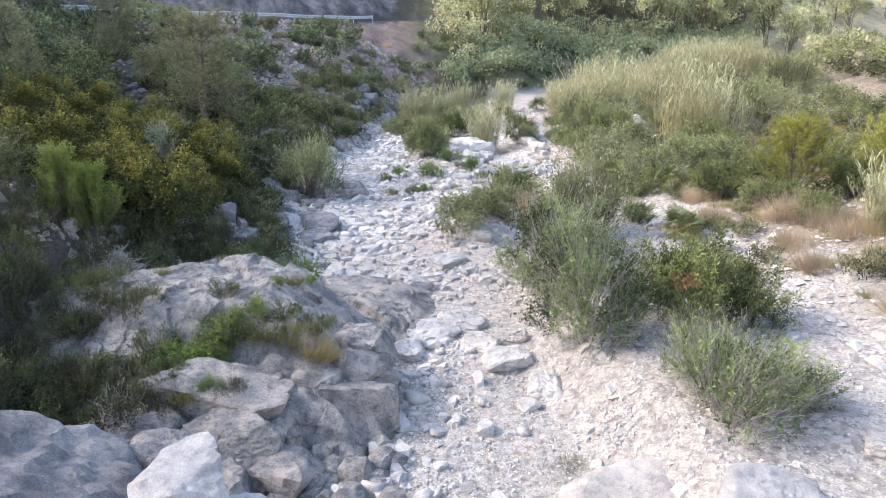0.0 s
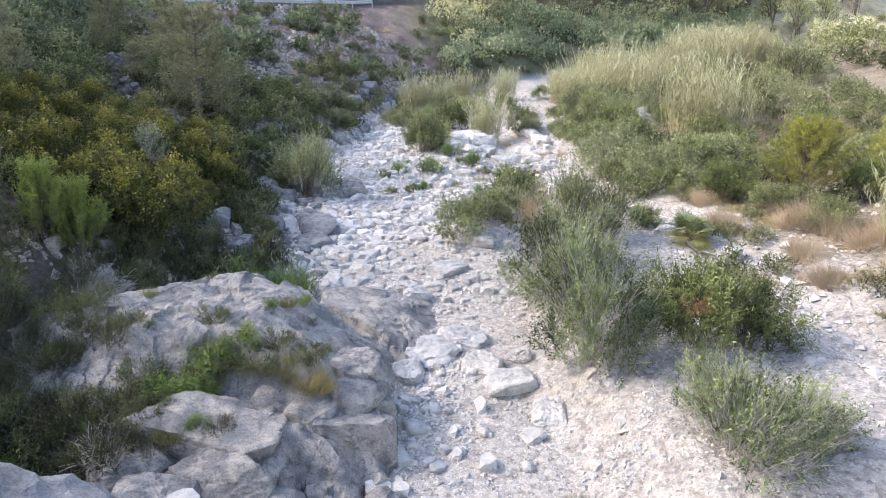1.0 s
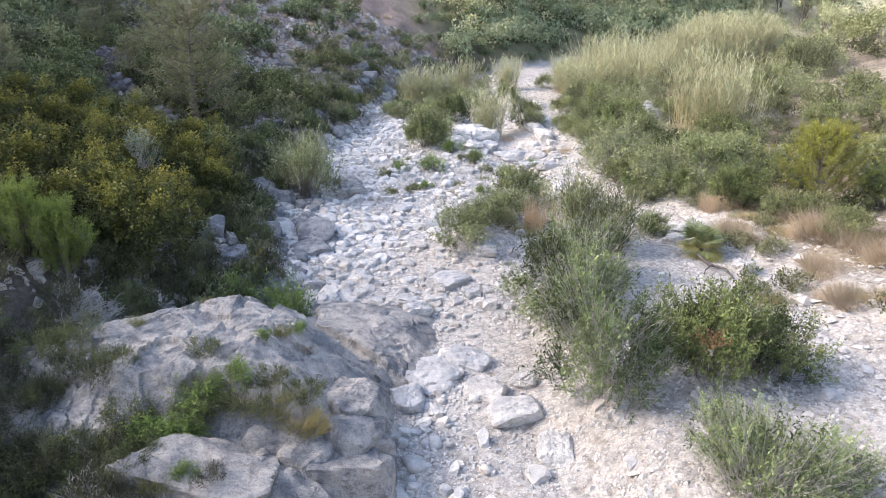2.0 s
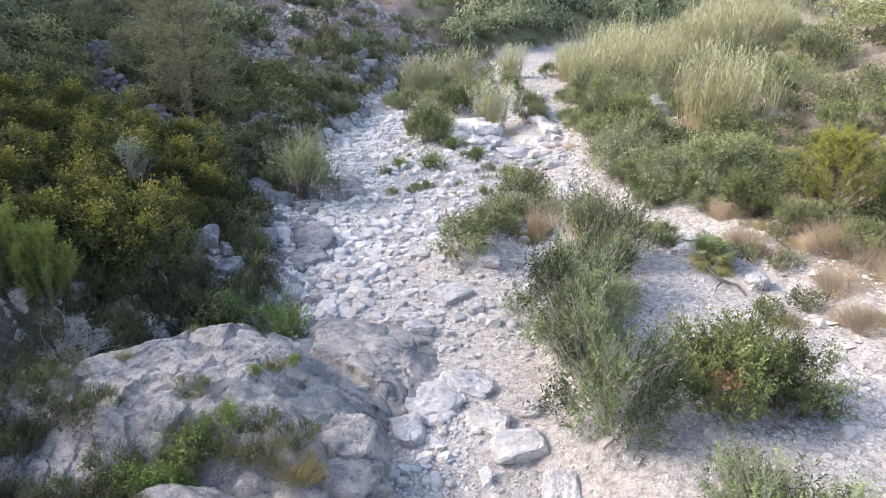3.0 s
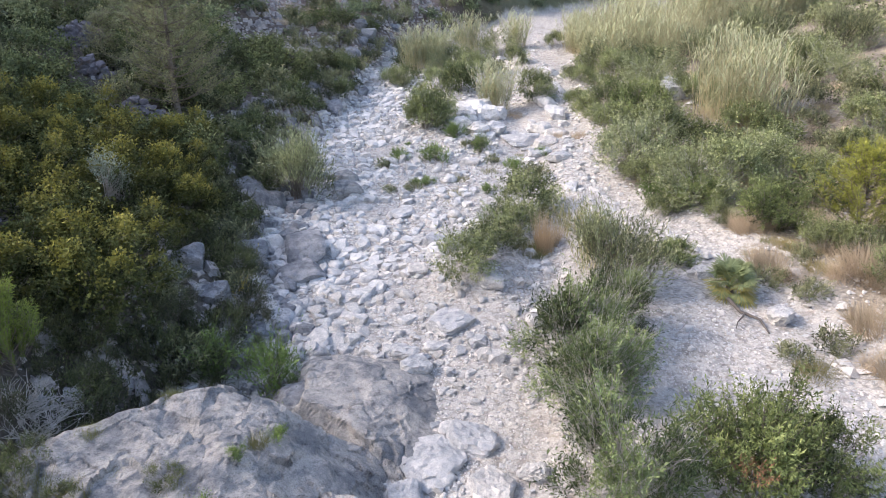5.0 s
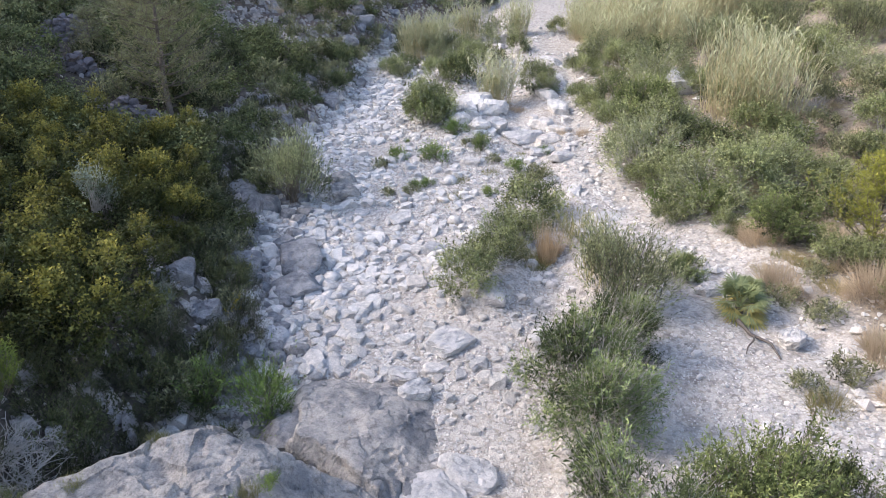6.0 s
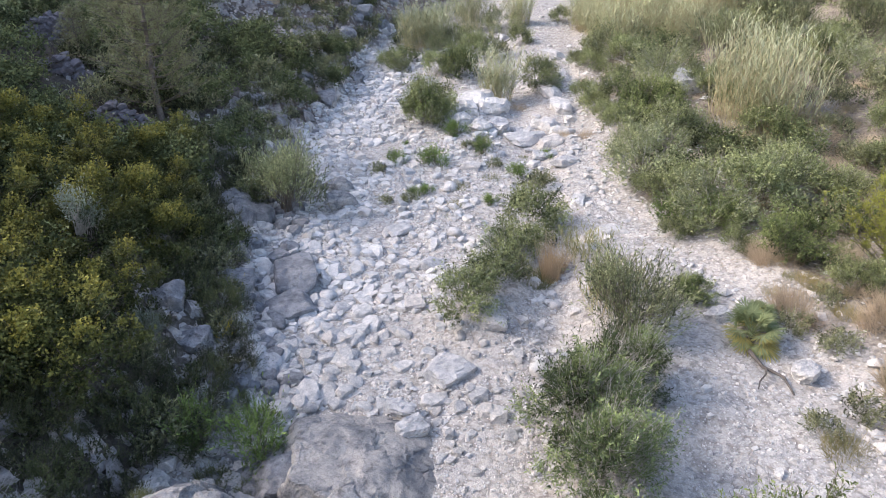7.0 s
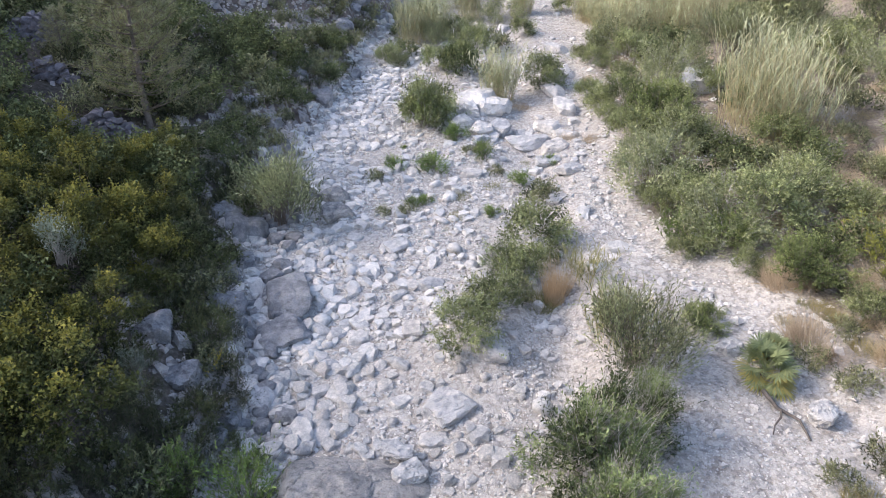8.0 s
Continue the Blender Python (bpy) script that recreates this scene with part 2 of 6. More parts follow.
pale = ramp(nodes, [(0.3, (0.47, 0.447, 0.423)), (0.5, (0.53, 0.511, 0.492)), (0.7, (0.575, 0.56, 0.545))])
links.new(big.outputs["Fac"], pale.inputs[0])
peb = ramp(nodes, [(0.0, (0.58, 0.57, 0.57)), (0.45, (1.02, 1.0, 0.98)), (0.8, (1.1, 1.08, 1.05)), (1.0, (0.8, 0.75, 0.69))])
sep = nodes.new("ShaderNodeSeparateColor")
links.new(vor.outputs["Color"], sep.inputs[0])
links.new(sep.outputs[0], peb.inputs[0])
g1 = mix(nodes, links, "MULTIPLY", 0.8, pale.outputs[0], peb.outputs[0])
edge = ramp(nodes, [(0.35, (1, 1, 1)), (0.75, (0.62, 0.6, 0.58))])
links.new(vor2.outputs["Distance"], edge.inputs[0])
g1 = mix(nodes, links, "MULTIPLY", 0.45, g1, edge.outputs[0])
warp = noise_node(nodes, links, 3.0, 4, 0.6)
bent = nodes.new("ShaderNodeMix")
bent.data_type, bent.blend_type = "RGBA", "LINEAR_LIGHT"
bent.inputs[0].default_value = 0.12
links.new(co.outputs["Object"], bent.inputs[6])
links.new(warp.outputs["Color"], bent.inputs[7])
vor3 = nodes.new("ShaderNodeTexVoronoi")
vor3.inputs["Scale"].default_value = 5.5
links.new(bent.outputs[2], vor3.inputs["Vector"])
sep3 = nodes.new("ShaderNodeSeparateColor")
links.new(vor3.outputs["Color"], sep3.inputs[0])
tone = ramp(nodes, [(0.0, (0.74, 0.74, 0.75)), (0.5, (1.0, 0.99, 0.97)), (1.0, (1.06, 1.04, 1.0))])
links.new(sep3.outputs[0], tone.inputs[0])
gap = ramp(nodes, [(0.5, (1, 1, 1)), (0.85, (0.66, 0.63, 0.6))])
links.new(vor3.outputs["Distance"], gap.inputs[0])
many = ramp(nodes, [(0.25, (0.25, 0.25, 0.25)), (0.5, (0.85, 0.85, 0.85))])
links.new(big.outputs["Fac"], many.inputs[0])
g1 = mix(nodes, links, "MULTIPLY", many.outputs[0], g1, tone.outputs[0])
g1 = mix(nodes, links, "MULTIPLY", many.outputs[0], g1, gap.outputs[0])
soil = ramp(nodes, [(0.3, (0.05, 0.045, 0.038)), (0.55, (0.11, 0.098, 0.085)), (0.75, (0.23, 0.21, 0.19))])
links.new(fine.outputs["Fac"], soil.inputs[0])
scree = ramp(nodes, [(0.3, (0.17, 0.135, 0.125)), (0.6, (0.33, 0.27, 0.25)), (0.8, (0.46, 0.39, 0.365))])
links.new(fine.outputs["Fac"], scree.inputs[0])
pink = ramp(nodes, [(0.3, (0.17, 0.145, 0.115)), (0.5, (0.29, 0.255, 0.21)), (0.72, (0.42, 0.38, 0.325))])
links.new(fine.outputs["Fac"], pink.inputs[0])
rubbly = mix(nodes, links, "MULTIPLY", 0.8, scree.outputs[0], peb.outputs[0])
s1 = mix(nodes, links, "MIX", sc.outputs["Fac"], soil.outputs[0], rubbly)
stony = mix(nodes, links, "MULTIPLY", 0.8, pink.outputs[0], peb.outputs[0])
s1 = mix(nodes, links, "MIX", dy.outputs["Fac"], s1, stony)
# dry grass of the far right hillside, its direct sun painted in as paleness
hy = nodes.new("ShaderNodeAttribute")
hy.attribute_name = "hay"
hay = ramp(nodes, [(0.3, (0.40, 0.36, 0.24)), (0.7, (0.68, 0.62, 0.47))])
links.new(fine.outputs["Fac"], hay.inputs[0])
s1 = mix(nodes, links, "MIX", hy.outputs["Fac"], s1, hay.outputs[0])
patch = noise_node(nodes, links, 0.55, 8, 0.75)
pr = ramp(nodes, [(0.35, (0.55, 0.53, 0.52)), (0.6, (1.15, 1.12, 1.08))])
links.new(patch.outputs["Fac"], pr.inputs[0])
s1 = mix(nodes, links, "MULTIPLY", 0.9, s1, pr.outputs[0])
wo = nodes.new("ShaderNodeAttribute")
wo.attribute_name = "woodland"
floor = ramp(nodes, [(0.3, (0.10, 0.105, 0.06)), (0.6, (0.20, 0.195, 0.12)), (0.8, (0.34, 0.31, 0.21))])
links.new(patch.outputs["Fac"], floor.inputs[0])
s1 = mix(nodes, links, "MIX", wo.outputs["Fac"], s1, floor.outputs[0])
dark = ramp(nodes, [(0.34, (0.06, 0.056, 0.06)), (0.47, (0.16, 0.148, 0.15)), (0.62, (0.33, 0.305, 0.30))])
links.new(patch.outputs["Fac"], dark.inputs[0])
s1 = mix(nodes, links, "MIX", cl.outputs["Fac"], s1, dark.outputs[0])
blend = nodes.new("ShaderNodeMath")
blend.operation = "MULTIPLY_ADD"
links.new(fine.outputs["Fac"], blend.inputs[0])
blend.inputs[1].default_value = 0.8
wide = nodes.new("ShaderNodeMath")
wide.operation = "MULTIPLY_ADD"
links.new(at.outputs["Fac"], wide.inputs[0])
wide.inputs[1].default_value, wide.inputs[2].default_value = 2.0, -0.9
links.new(wide.outputs[0], blend.inputs[2])
blend.use_clamp = True
g2 = mix(nodes, links, "MIX", blend.outputs[0], s1, g1)
g3 = mix(nodes, links, "MIX", rd.outputs["Fac"], g2, (0.09, 0.09, 0.092))
links.new(g3, bsdf.inputs["Base Color"])
bsdf.inputs["Roughness"].default_value = 0.95
bsdf.inputs["Specular IOR Level"].default_value = 0.2
inv = nodes.new("ShaderNodeMath")
inv.operation = "SUBTRACT"
inv.inputs[0].default_value = 1.0
links.new(vor2.outputs["Distance"], inv.inputs[1])
dome = nodes.new("ShaderNodeMath")
dome.operation = "SUBTRACT"
dome.inputs[0].default_value = 1.0
links.new(vor3.outputs["Distance"], dome.inputs[1])
hh = mix(nodes, links, "MIX", 0.4, inv.outputs[0], fine.outputs["Fac"])
hh = mix(nodes, links, "MIX", 0.5, hh, dome.outputs[0])
bump_to(nodes, links, bsdf, hh, 0.8, 0.08)

OLEANDER = leaf_material("oleander_leaves", (0.06, 0.09, 0.035), (0.24, 0.295, 0.135), (0.37, 0.44, 0.18), 0.9)
GREYLEAF = leaf_material("grey_green_leaves", (0.08, 0.095, 0.045), (0.345, 0.37, 0.20), (0.49, 0.505, 0.29), 0.4)
LENTISK = leaf_material("dark_evergreen_leaves", (0.06, 0.085, 0.03), (0.215, 0.26, 0.10), (0.42, 0.47, 0.17), 0.85)
DARKLEAF = leaf_material("dark_scrub_leaves", (0.035, 0.05, 0.025), (0.15, 0.175, 0.075), (0.28, 0.31, 0.13), 0.8)
# yellow of the new tips, with skylight on the clump tops painted in
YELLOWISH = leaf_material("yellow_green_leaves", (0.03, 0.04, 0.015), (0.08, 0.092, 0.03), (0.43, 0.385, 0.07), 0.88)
SCRUB = leaf_material("dull_scrub_leaves", (0.08, 0.09, 0.05), (0.225, 0.235, 0.13), (0.39, 0.385, 0.21), 0.8)
PINE = leaf_material("pine_needles", (0.05, 0.075, 0.02), (0.14, 0.195, 0.045), (0.34, 0.41, 0.10), 0.8)
PALEPINE = leaf_material("thin_pine_needles", (0.18, 0.195, 0.10), (0.35, 0.36, 0.19), (0.5, 0.5, 0.28), 0.8)
BANKLEAF = leaf_material("bank_bush_leaves", (0.065, 0.08, 0.03), (0.325, 0.36, 0.17), (0.46, 0.485, 0.24), 0.4)
REED = leaf_material("reed_leaves", (0.24, 0.27, 0.13), (0.42, 0.445, 0.255), (0.53, 0.535, 0.345), 0.9)
STRAW = leaf_material("dry_straw", (0.33, 0.255, 0.175), (0.53, 0.43, 0.31), (0.66, 0.555, 0.42), 0.8)
GRASS = leaf_material("olive_grass", (0.13, 0.14, 0.06), (0.24, 0.24, 0.10), (0.36, 0.33, 0.15), 0.9)
SILVER = leaf_material("silver_leaves", (0.12, 0.15, 0.11), (0.22, 0.255, 0.20), (0.30, 0.33, 0.265), 0.8)
# distance haze and sun on the far crowns are put into this colour
HAZY_FOREST = leaf_material("far_forest_leaves", (0.15, 0.195, 0.125), (0.36, 0.42, 0.26), (0.74, 0.71, 0.44), 1.0, 0.62, 0.35)
RUST = leaf_material("rusty_dead_leaves", (0.13, 0.075, 0.04), (0.23, 0.135, 0.07), (0.27, 0.17, 0.09), 0.8)
NEARLEAF = leaf_material("olive_scrub_leaves", (0.045, 0.055, 0.026), (0.14, 0.16, 0.07), (0.27, 0.285, 0.12), 0.8)
# needles lightened to carry the sun on the far pines
SUNLIT_PINE = leaf_material("far_pine_needles", (0.33, 0.35, 0.19), (0.58, 0.59, 0.36), (0.70, 0.69, 0.46), 0.7, 0.62, 0.3)
FARLEAF = leaf_material("far_slope_leaves", (0.08, 0.11, 0.065), (0.215, 0.26, 0.145), (0.36, 0.40, 0.20), 0.8)
ORANGE = leaf_material("orange_dry_grass", (0.32, 0.235, 0.14), (0.5, 0.385, 0.25), (0.56, 0.45, 0.31), 0.8)
MEADOW = leaf_material("fading_grass", (0.18, 0.17, 0.07), (0.34, 0.29, 0.13), (0.45, 0.37, 0.19), 0.9)
# leaf colour raised in place of direct sun on the far slope
SUNLIT_LEAF = leaf_material("pale_sunny_leaves", (0.20, 0.225, 0.11), (0.38, 0.40, 0.205), (0.52, 0.52, 0.29), 0.8)
FLOWER = leaf_material("yellow_flowers", (0.55, 0.42, 0.02), (0.7, 0.55, 0.03), (0.75, 0.6, 0.05), 0.8)
HEATH = leaf_material("dark_heather", (0.038, 0.048, 0.026), (0.092, 0.10, 0.052), (0.15, 0.155, 0.075), 0.7)
BRIGHT = leaf_material("fresh_green_leaves", (0.07, 0.105, 0.035), (0.16, 0.23, 0.065), (0.27, 0.36, 0.10), 0.8)
GOLDPINE = leaf_material("yellow_pine_needles", (0.15, 0.17, 0.04), (0.31, 0.33, 0.075), (0.54, 0.53, 0.11), 0.9)

# ---- ground ----
gx = np.unique(np.round(np.concatenate([np.linspace(-400, -60, 35), np.linspace(-60, -16, 60), np.linspace(-16, 16, 150), np.linspace(16, 60, 50), np.linspace(60, 400, 30)]), 3))
gy = np.unique(np.round(np.concatenate([np.linspace(-200, 4, 40), np.linspace(4, 34, 150), np.linspace(34, 70, 90), np.linspace(70, 130, 60), np.linspace(130, 500, 40)]), 3))
GX, GY = np.meshgrid(gx, gy)
GZ, GRAVEL, DL, DR, ROAD = land(GX, GY)
cut = np.clip((DL - 27.2) / 0.8, 0, 1) * np.clip((46 - DL) / 8, 0, 1) * np.clip((8 - GX) / 5, 0, 1)
GZ = GZ + cut * 1.3 * fractal(GX, GY, 3.0, 4, 12)
SCREE = np.maximum(np.clip((GY - 46) / 8, 0, 1) * np.clip((DL - 2) / 3, 0, 1), 0.6 * np.clip((GY - 30) / 6, 0, 1) * np.clip((4 - DL) / 2, 0, 1)) * (DL < 22) * np.clip((2 - GX) / 4, 0, 1)
nx, ny = len(gx), len(gy)
idx = np.arange(nx * ny).reshape(ny, nx)
quads = np.stack([idx[:-1, :-1], idx[:-1, 1:], idx[1:, 1:], idx[1:, :-1]], -1).reshape(-1, 4)
ground = new("ground", mesh_of("ground", np.stack([GX, GY, GZ], -1).reshape(-1, 3), quads, GROUND, True,
                               {"gravel": GRAVEL.ravel(), "asphalt": ROAD.ravel(), "scree": SCREE.ravel(), "cut": cut.ravel(), "hay": np.maximum(np.clip((DR - 22) / 8, 0, 1), np.clip((GY - 74) / 6, 0, 1) * np.clip((GX - 0.38 * GY) / 3, 0, 1)).ravel(), "woodland": (np.clip((GY - 68) / 6, 0, 1) * np.clip((0.42 * GY - GX) / 3, 0, 1) * np.clip((GX + 6) / 5, 0, 1)).ravel(), "dry": np.clip(DR / 1.5, 0, 1).ravel()}))
tagged(ground, "pale gravel river bed between stony scrub-covered banks", "ground", kind="structure")

# ---- rocks ----
def sphere(level):
    bm = bmesh.new()
    bmesh.ops.create_icosphere(bm, subdivisions=level, radius=1.0)
    v = np.array([p.co[:] for p in bm.verts])
    f = np.array([[p.index for p in q.verts] for q in bm.faces])
    bm.free()
    return v, f


SPHERES = {k: sphere(k) for k in (1, 2, 3, 4, 5)}


def lump(p, size, shift):
    """Noise on points of space, from two planes."""
    return 0.5 * (fractal(p[:, 0] + 0.7 * p[:, 2], p[:, 1] - 0.4 * p[:, 2], size, 4, shift) + fractal(p[:, 1] + 3 * shift, p[:, 2] + 0.6 * p[:, 0], size, 4, shift + 3))


def rock_points(seed, level, radii, planes=15, round_off=36, rough=0.06, grain=0.0, box=0.0):
    """A worn block: a solid cut by random planes, its edges rounded, its faces uneven."""
    r = np.random.RandomState(seed)
    d, f = SPHERES[level]
    n = unit(r.normal(size=(planes, 3)) * (1, 1, 1.1))
    h = r.uniform(0.68, 1.0, planes)
    if box:
        sides = np.concatenate([np.eye(3), -np.eye(3)]) + r.normal(size=(6, 3)) * 0.22
        n = np.concatenate([unit(sides), unit(r.normal(size=(12, 3)))])
        h = np.concatenate([r.uniform(0.72, 0.92, 6), r.uniform(0.82, 1.08, 12)])
    q = np.maximum(d @ n.T, 0.02) / h
    radius = 1.0 / (np.sum(q ** round_off, 1) ** (1.0 / round_off))
    p = d * np.minimum(radius, 1.5)[:, None] * np.array(radii)
    s = float(np.mean(radii))
    p = p + d * (rough * s * lump(p / s, 0.8, seed % 17))[:, None]
    if grain:
        p = p + d * (grain * lump(p, 0.25, 5 + seed % 11))[:, None]
    return p, f


def chip(seed, radii):
    """A small angular stone: a skewed box with its corners knocked off, open below."""
    r = np.random.RandomState(seed)
    v, f = [], []
    corners = np.array([[sx, sy, sz] for sx in (-1, 1) for sy in (-1, 1) for sz in (-1, 1)]) + r.normal(size=(8, 3)) * 0.26
    cut = r.uniform(0.62, 0.98, (8, 3))
    for i in range(8):
        for a in range(3):
            j = i ^ (4 >> a)
            v.append(corners[i] + (corners[j] - corners[i]) * cut[i, a] * 0.5)
    for a in range(3):
        for bit in (0, 1):
            if a == 2 and bit == 0:
                continue
            ring = [i for i in range(8) if bool(i & (4 >> a)) == bool(bit)]
            b, c = [k for k in range(3) if k != a]
            order = [ring[0], ring[0] ^ (4 >> b), ring[0] ^ (4 >> b) ^ (4 >> c), ring[0] ^ (4 >> c)]
            loop = []
            for n, i in enumerate(order):
                into, on = (c, b) if n % 2 == 0 else (b, c)
                loop += [3 * i + into, 3 * i + on]
            f += [[loop[0], loop[k], loop[k + 1]] for k in range(1, 7)]
    f += [[3 * i, 3 * i + 1, 3 * i + 2] for i in range(8)]
    v = np.array(v)
    f = np.array(f)
    mid = v[f].mean(1)
    out = np.einsum("ij,ij->i", np.cross(v[f[:, 1]] - v[f[:, 0]], v[f[:, 2]] - v[f[:, 0]]), mid) < 0
    f[out] = f[out][:, ::-1]
    return v * np.array(radii) * 0.84, f


def turned(p, rz, rx=0.0, ry=0.0):
    m = np.array(Euler((rx, ry, rz)).to_matrix())
    return p @ m.T


def boulder(x, y, radii, seed, rz=0.0, sink=0.35, level=4, name="boulder", label="", mat=None, grain=0.05, tilt=0.0, z=None, planes=14, round_off=140, box=1.0):
    p, f = rock_points(seed, level, radii, planes, round_off, 0.10, grain, box)
    p = turned(p, rz, tilt, tilt * 0.5)
    p = p + np.random.RandomState(seed).normal(size=p.shape) * 0.012
    ob = new(name, mesh_of(name, p, f, mat or BOULDER, level > 4))
    ob.location = (x, y, (ground_z(x, y) if z is None else z) + radii[2] * (1 - 2 * sink))
    return tagged(ob, label or "pale grey limestone boulder half sunk in river gravel", "boulder", "boulders in the river bed")


# ---- plants ----
def tubes(paths, radius, tip=0.3, sides=3):
    """Tapered stems along paths (n, k, 3)."""
    paths = np.asarray(paths, float)
    n, k, _ = paths.shape
    t = unit(np.gradient(paths, axis=1))
    a = unit(np.cross(t, np.array([0.31, 0.93, 0.17])))
    b = np.cross(t, a)
    w = np.linspace(1, tip, k)[None, :, None] * np.broadcast_to(np.asarray(radius, float), (n,))[:, None, None]
    ang = np.arange(sides) * 2 * np.pi / sides
    ring = paths[:, :, None] + (w * a)[:, :, None] * np.cos(ang)[:, None] + (w * b)[:, :, None] * np.sin(ang)[:, None]
    ids = np.arange(n * k * sides).reshape(n, k, sides)
    nxt = np.roll(ids, -1, 2)
    f = np.stack([ids[:, :-1], nxt[:, :-1], nxt[:, 1:], ids[:, 1:]], -1).reshape(-1, 4)
    return ring.reshape(-1, 3), f


def blades(base, way, length, width, r, slim=False):
    """Leaves: a rhombus each (slim: a triangle), from base along way."""
    n = len(base)
    side = unit(np.cross(way, unit(r.normal(size=(n, 3)) + (0, 0, 0.4))))
    length, width = np.broadcast_to(length, (n,))[:, None], np.broadcast_to(width, (n,))[:, None]
    droop = np.array([0, 0, -0.12]) * length
    if slim:
        v = np.stack([base, base + way * length * 0.6 + side * width * 0.8, base + way * length + droop - side * width * 0.3], 1)
        return v.reshape(-1, 3), np.arange(3 * n).reshape(n, 3)
    v = np.stack([base, base + way * length * 0.45 + side * width * 0.5, base + way * length + droop, base + way * length * 0.45 - side * width * 0.5], 1)
    return v.reshape(-1, 3), np.arange(4 * n).reshape(n, 4)


def arcs(start, end, lift, k=5):
    s = np.linspace(0, 1, k)[None, :, None]
    mid = (start + end) / 2 + lift
    return (1 - s) ** 2 * start[:, None] + 2 * s * (1 - s) * mid[:, None] + s ** 2 * end[:, None]


def bush_meshes(name, seed, R, H, leaf, bark, shoots=600, per=14, leaf_l=0.1, leaf_w=0.02, shoot=0.35, upright=0.6, spread=0.8,
                lumps=6, hollow=0.45, stems=40, stem_r=0.012, twigs=0.3, low=0.02, tip_from=0.45, z_lo=0.16, z_hi=0.62, slim=True, fat=1.0, ball=0.0, first_leaf=0.05, bare=0, dome=True, flush=0.0):
    """Stems and foliage of a shrub: shoots all over a lumpy dome, each set with leaves."""
    r = np.random.RandomState(seed)
    c = np.stack([r.uniform(-0.6, 0.6, lumps) * R, r.uniform(-0.6, 0.6, lumps) * R, r.uniform(z_lo, z_hi, lumps) * H], 1)
    if dome:
        q = unit(r.normal(size=(lumps, 3)) + (0, 0, 0.5))
        q[:, 2] = np.abs(q[:, 2])
        c = q * np.array([R, R, 0.85 * H]) * r.uniform(0.42, 0.74, (lumps, 1)) + np.array([0, 0, 0.12 * H])
    cr = fat * r.uniform(0.30, 0.52, lumps) * min(R, H * 0.9)
    which = r.randint(0, lumps, shoots * 2)
    d = unit(r.normal(size=(shoots * 2, 3)) + (0, 0, 0.35))
    p = c[which] + d * (cr[which] * r.uniform(hollow, 1.0, shoots * 2) ** 0.6)[:, None]
    ok = p[:, 2] > low * H
    p, d, which = p[ok][:shoots], d[ok][:shoots], which[ok][:shoots]
    shade = r.uniform(-0.5, 0.5, lumps)[which] + 0.3 * r.uniform(-0.5, 0.5, len(p))
    n = len(p)
    out = unit(p * (1, 1, 0.3) / max(R, 0.1))
    way = unit(out * (1 - upright) + np.array([0, 0, upright]) + r.normal(size=(n, 3)) * 0.28)
    length = shoot * np.clip(r.lognormal(-0.1, 0.4, n), 0.4, 2.2)
    # leaves along the shoots
    s = np.tile(np.linspace(first_leaf, 1.0, per), n)
    k = np.repeat(np.arange(n), per)
    base = p[k] + way[k] * (length[k] * s)[:, None] + ball * r.normal(size=(n * per, 3))
    lw = unit(way[k] * (1 - spread * 0.5) + unit(r.normal(size=(n * per, 3))) * spread)
    size = r.uniform(0.6, 1.25, n * per)
    v, f = blades(base, lw, leaf_l * size, leaf_w * size, r, slim)
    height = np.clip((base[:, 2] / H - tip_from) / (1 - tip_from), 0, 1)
    # upper side of each lump takes more tip colour, as painted top light
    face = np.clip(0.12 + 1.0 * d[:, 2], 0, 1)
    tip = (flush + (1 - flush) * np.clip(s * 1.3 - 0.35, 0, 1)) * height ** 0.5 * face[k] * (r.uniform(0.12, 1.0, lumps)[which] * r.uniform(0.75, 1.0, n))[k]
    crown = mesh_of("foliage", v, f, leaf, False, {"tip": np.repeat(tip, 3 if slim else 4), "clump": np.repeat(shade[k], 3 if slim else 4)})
    # stems from the root, and twigs in the shoots
    pick = r.choice(n, min(stems, n), replace=False)
    root = np.stack([r.normal(size=len(pick)) * 0.08 * R, r.normal(size=len(pick)) * 0.08 * R, np.full(len(pick), -0.08)], 1)
    sv, sf = tubes(arcs(root, p[pick], np.stack([np.zeros(len(pick)), np.zeros(len(pick)), 0.15 * H * np.ones(len(pick))], 1) - 0.25 * p[pick] * (1, 1, 0)), stem_r, 0.35)
    m = r.choice(n, max(1, int(n * twigs)), replace=False)
    tv, tf = tubes(arcs(p[m] - way[m] * length[m][:, None] * 0.5, p[m] + way[m] * length[m][:, None], r.normal(size=(len(m), 3)) * 0.03, 3), stem_r * 0.35, 0.4)
    if bare:
        m = r.choice(n, min(bare, n), replace=False)
        end = p[m] + unit(1.3 * way[m] + 0.4 * out[m] + r.normal(size=(len(m), 3)) * 0.4) * shoot * r.uniform(0.8, 1.9, (len(m), 1))
        bv, bf = tubes(arcs(p[m] * 0.82, end, r.normal(size=(len(m), 3)) * 0.12, 3), stem_r * 0.6, 0.35)
        tv, tf = np.concatenate([tv, bv]), np.concatenate([tf, bf + len(tv)])
    wood = mesh_of("woody_frame", np.concatenate([sv, tv]), np.concatenate([sf, tf + len(sv)]), bark, True)
    return wood, crown


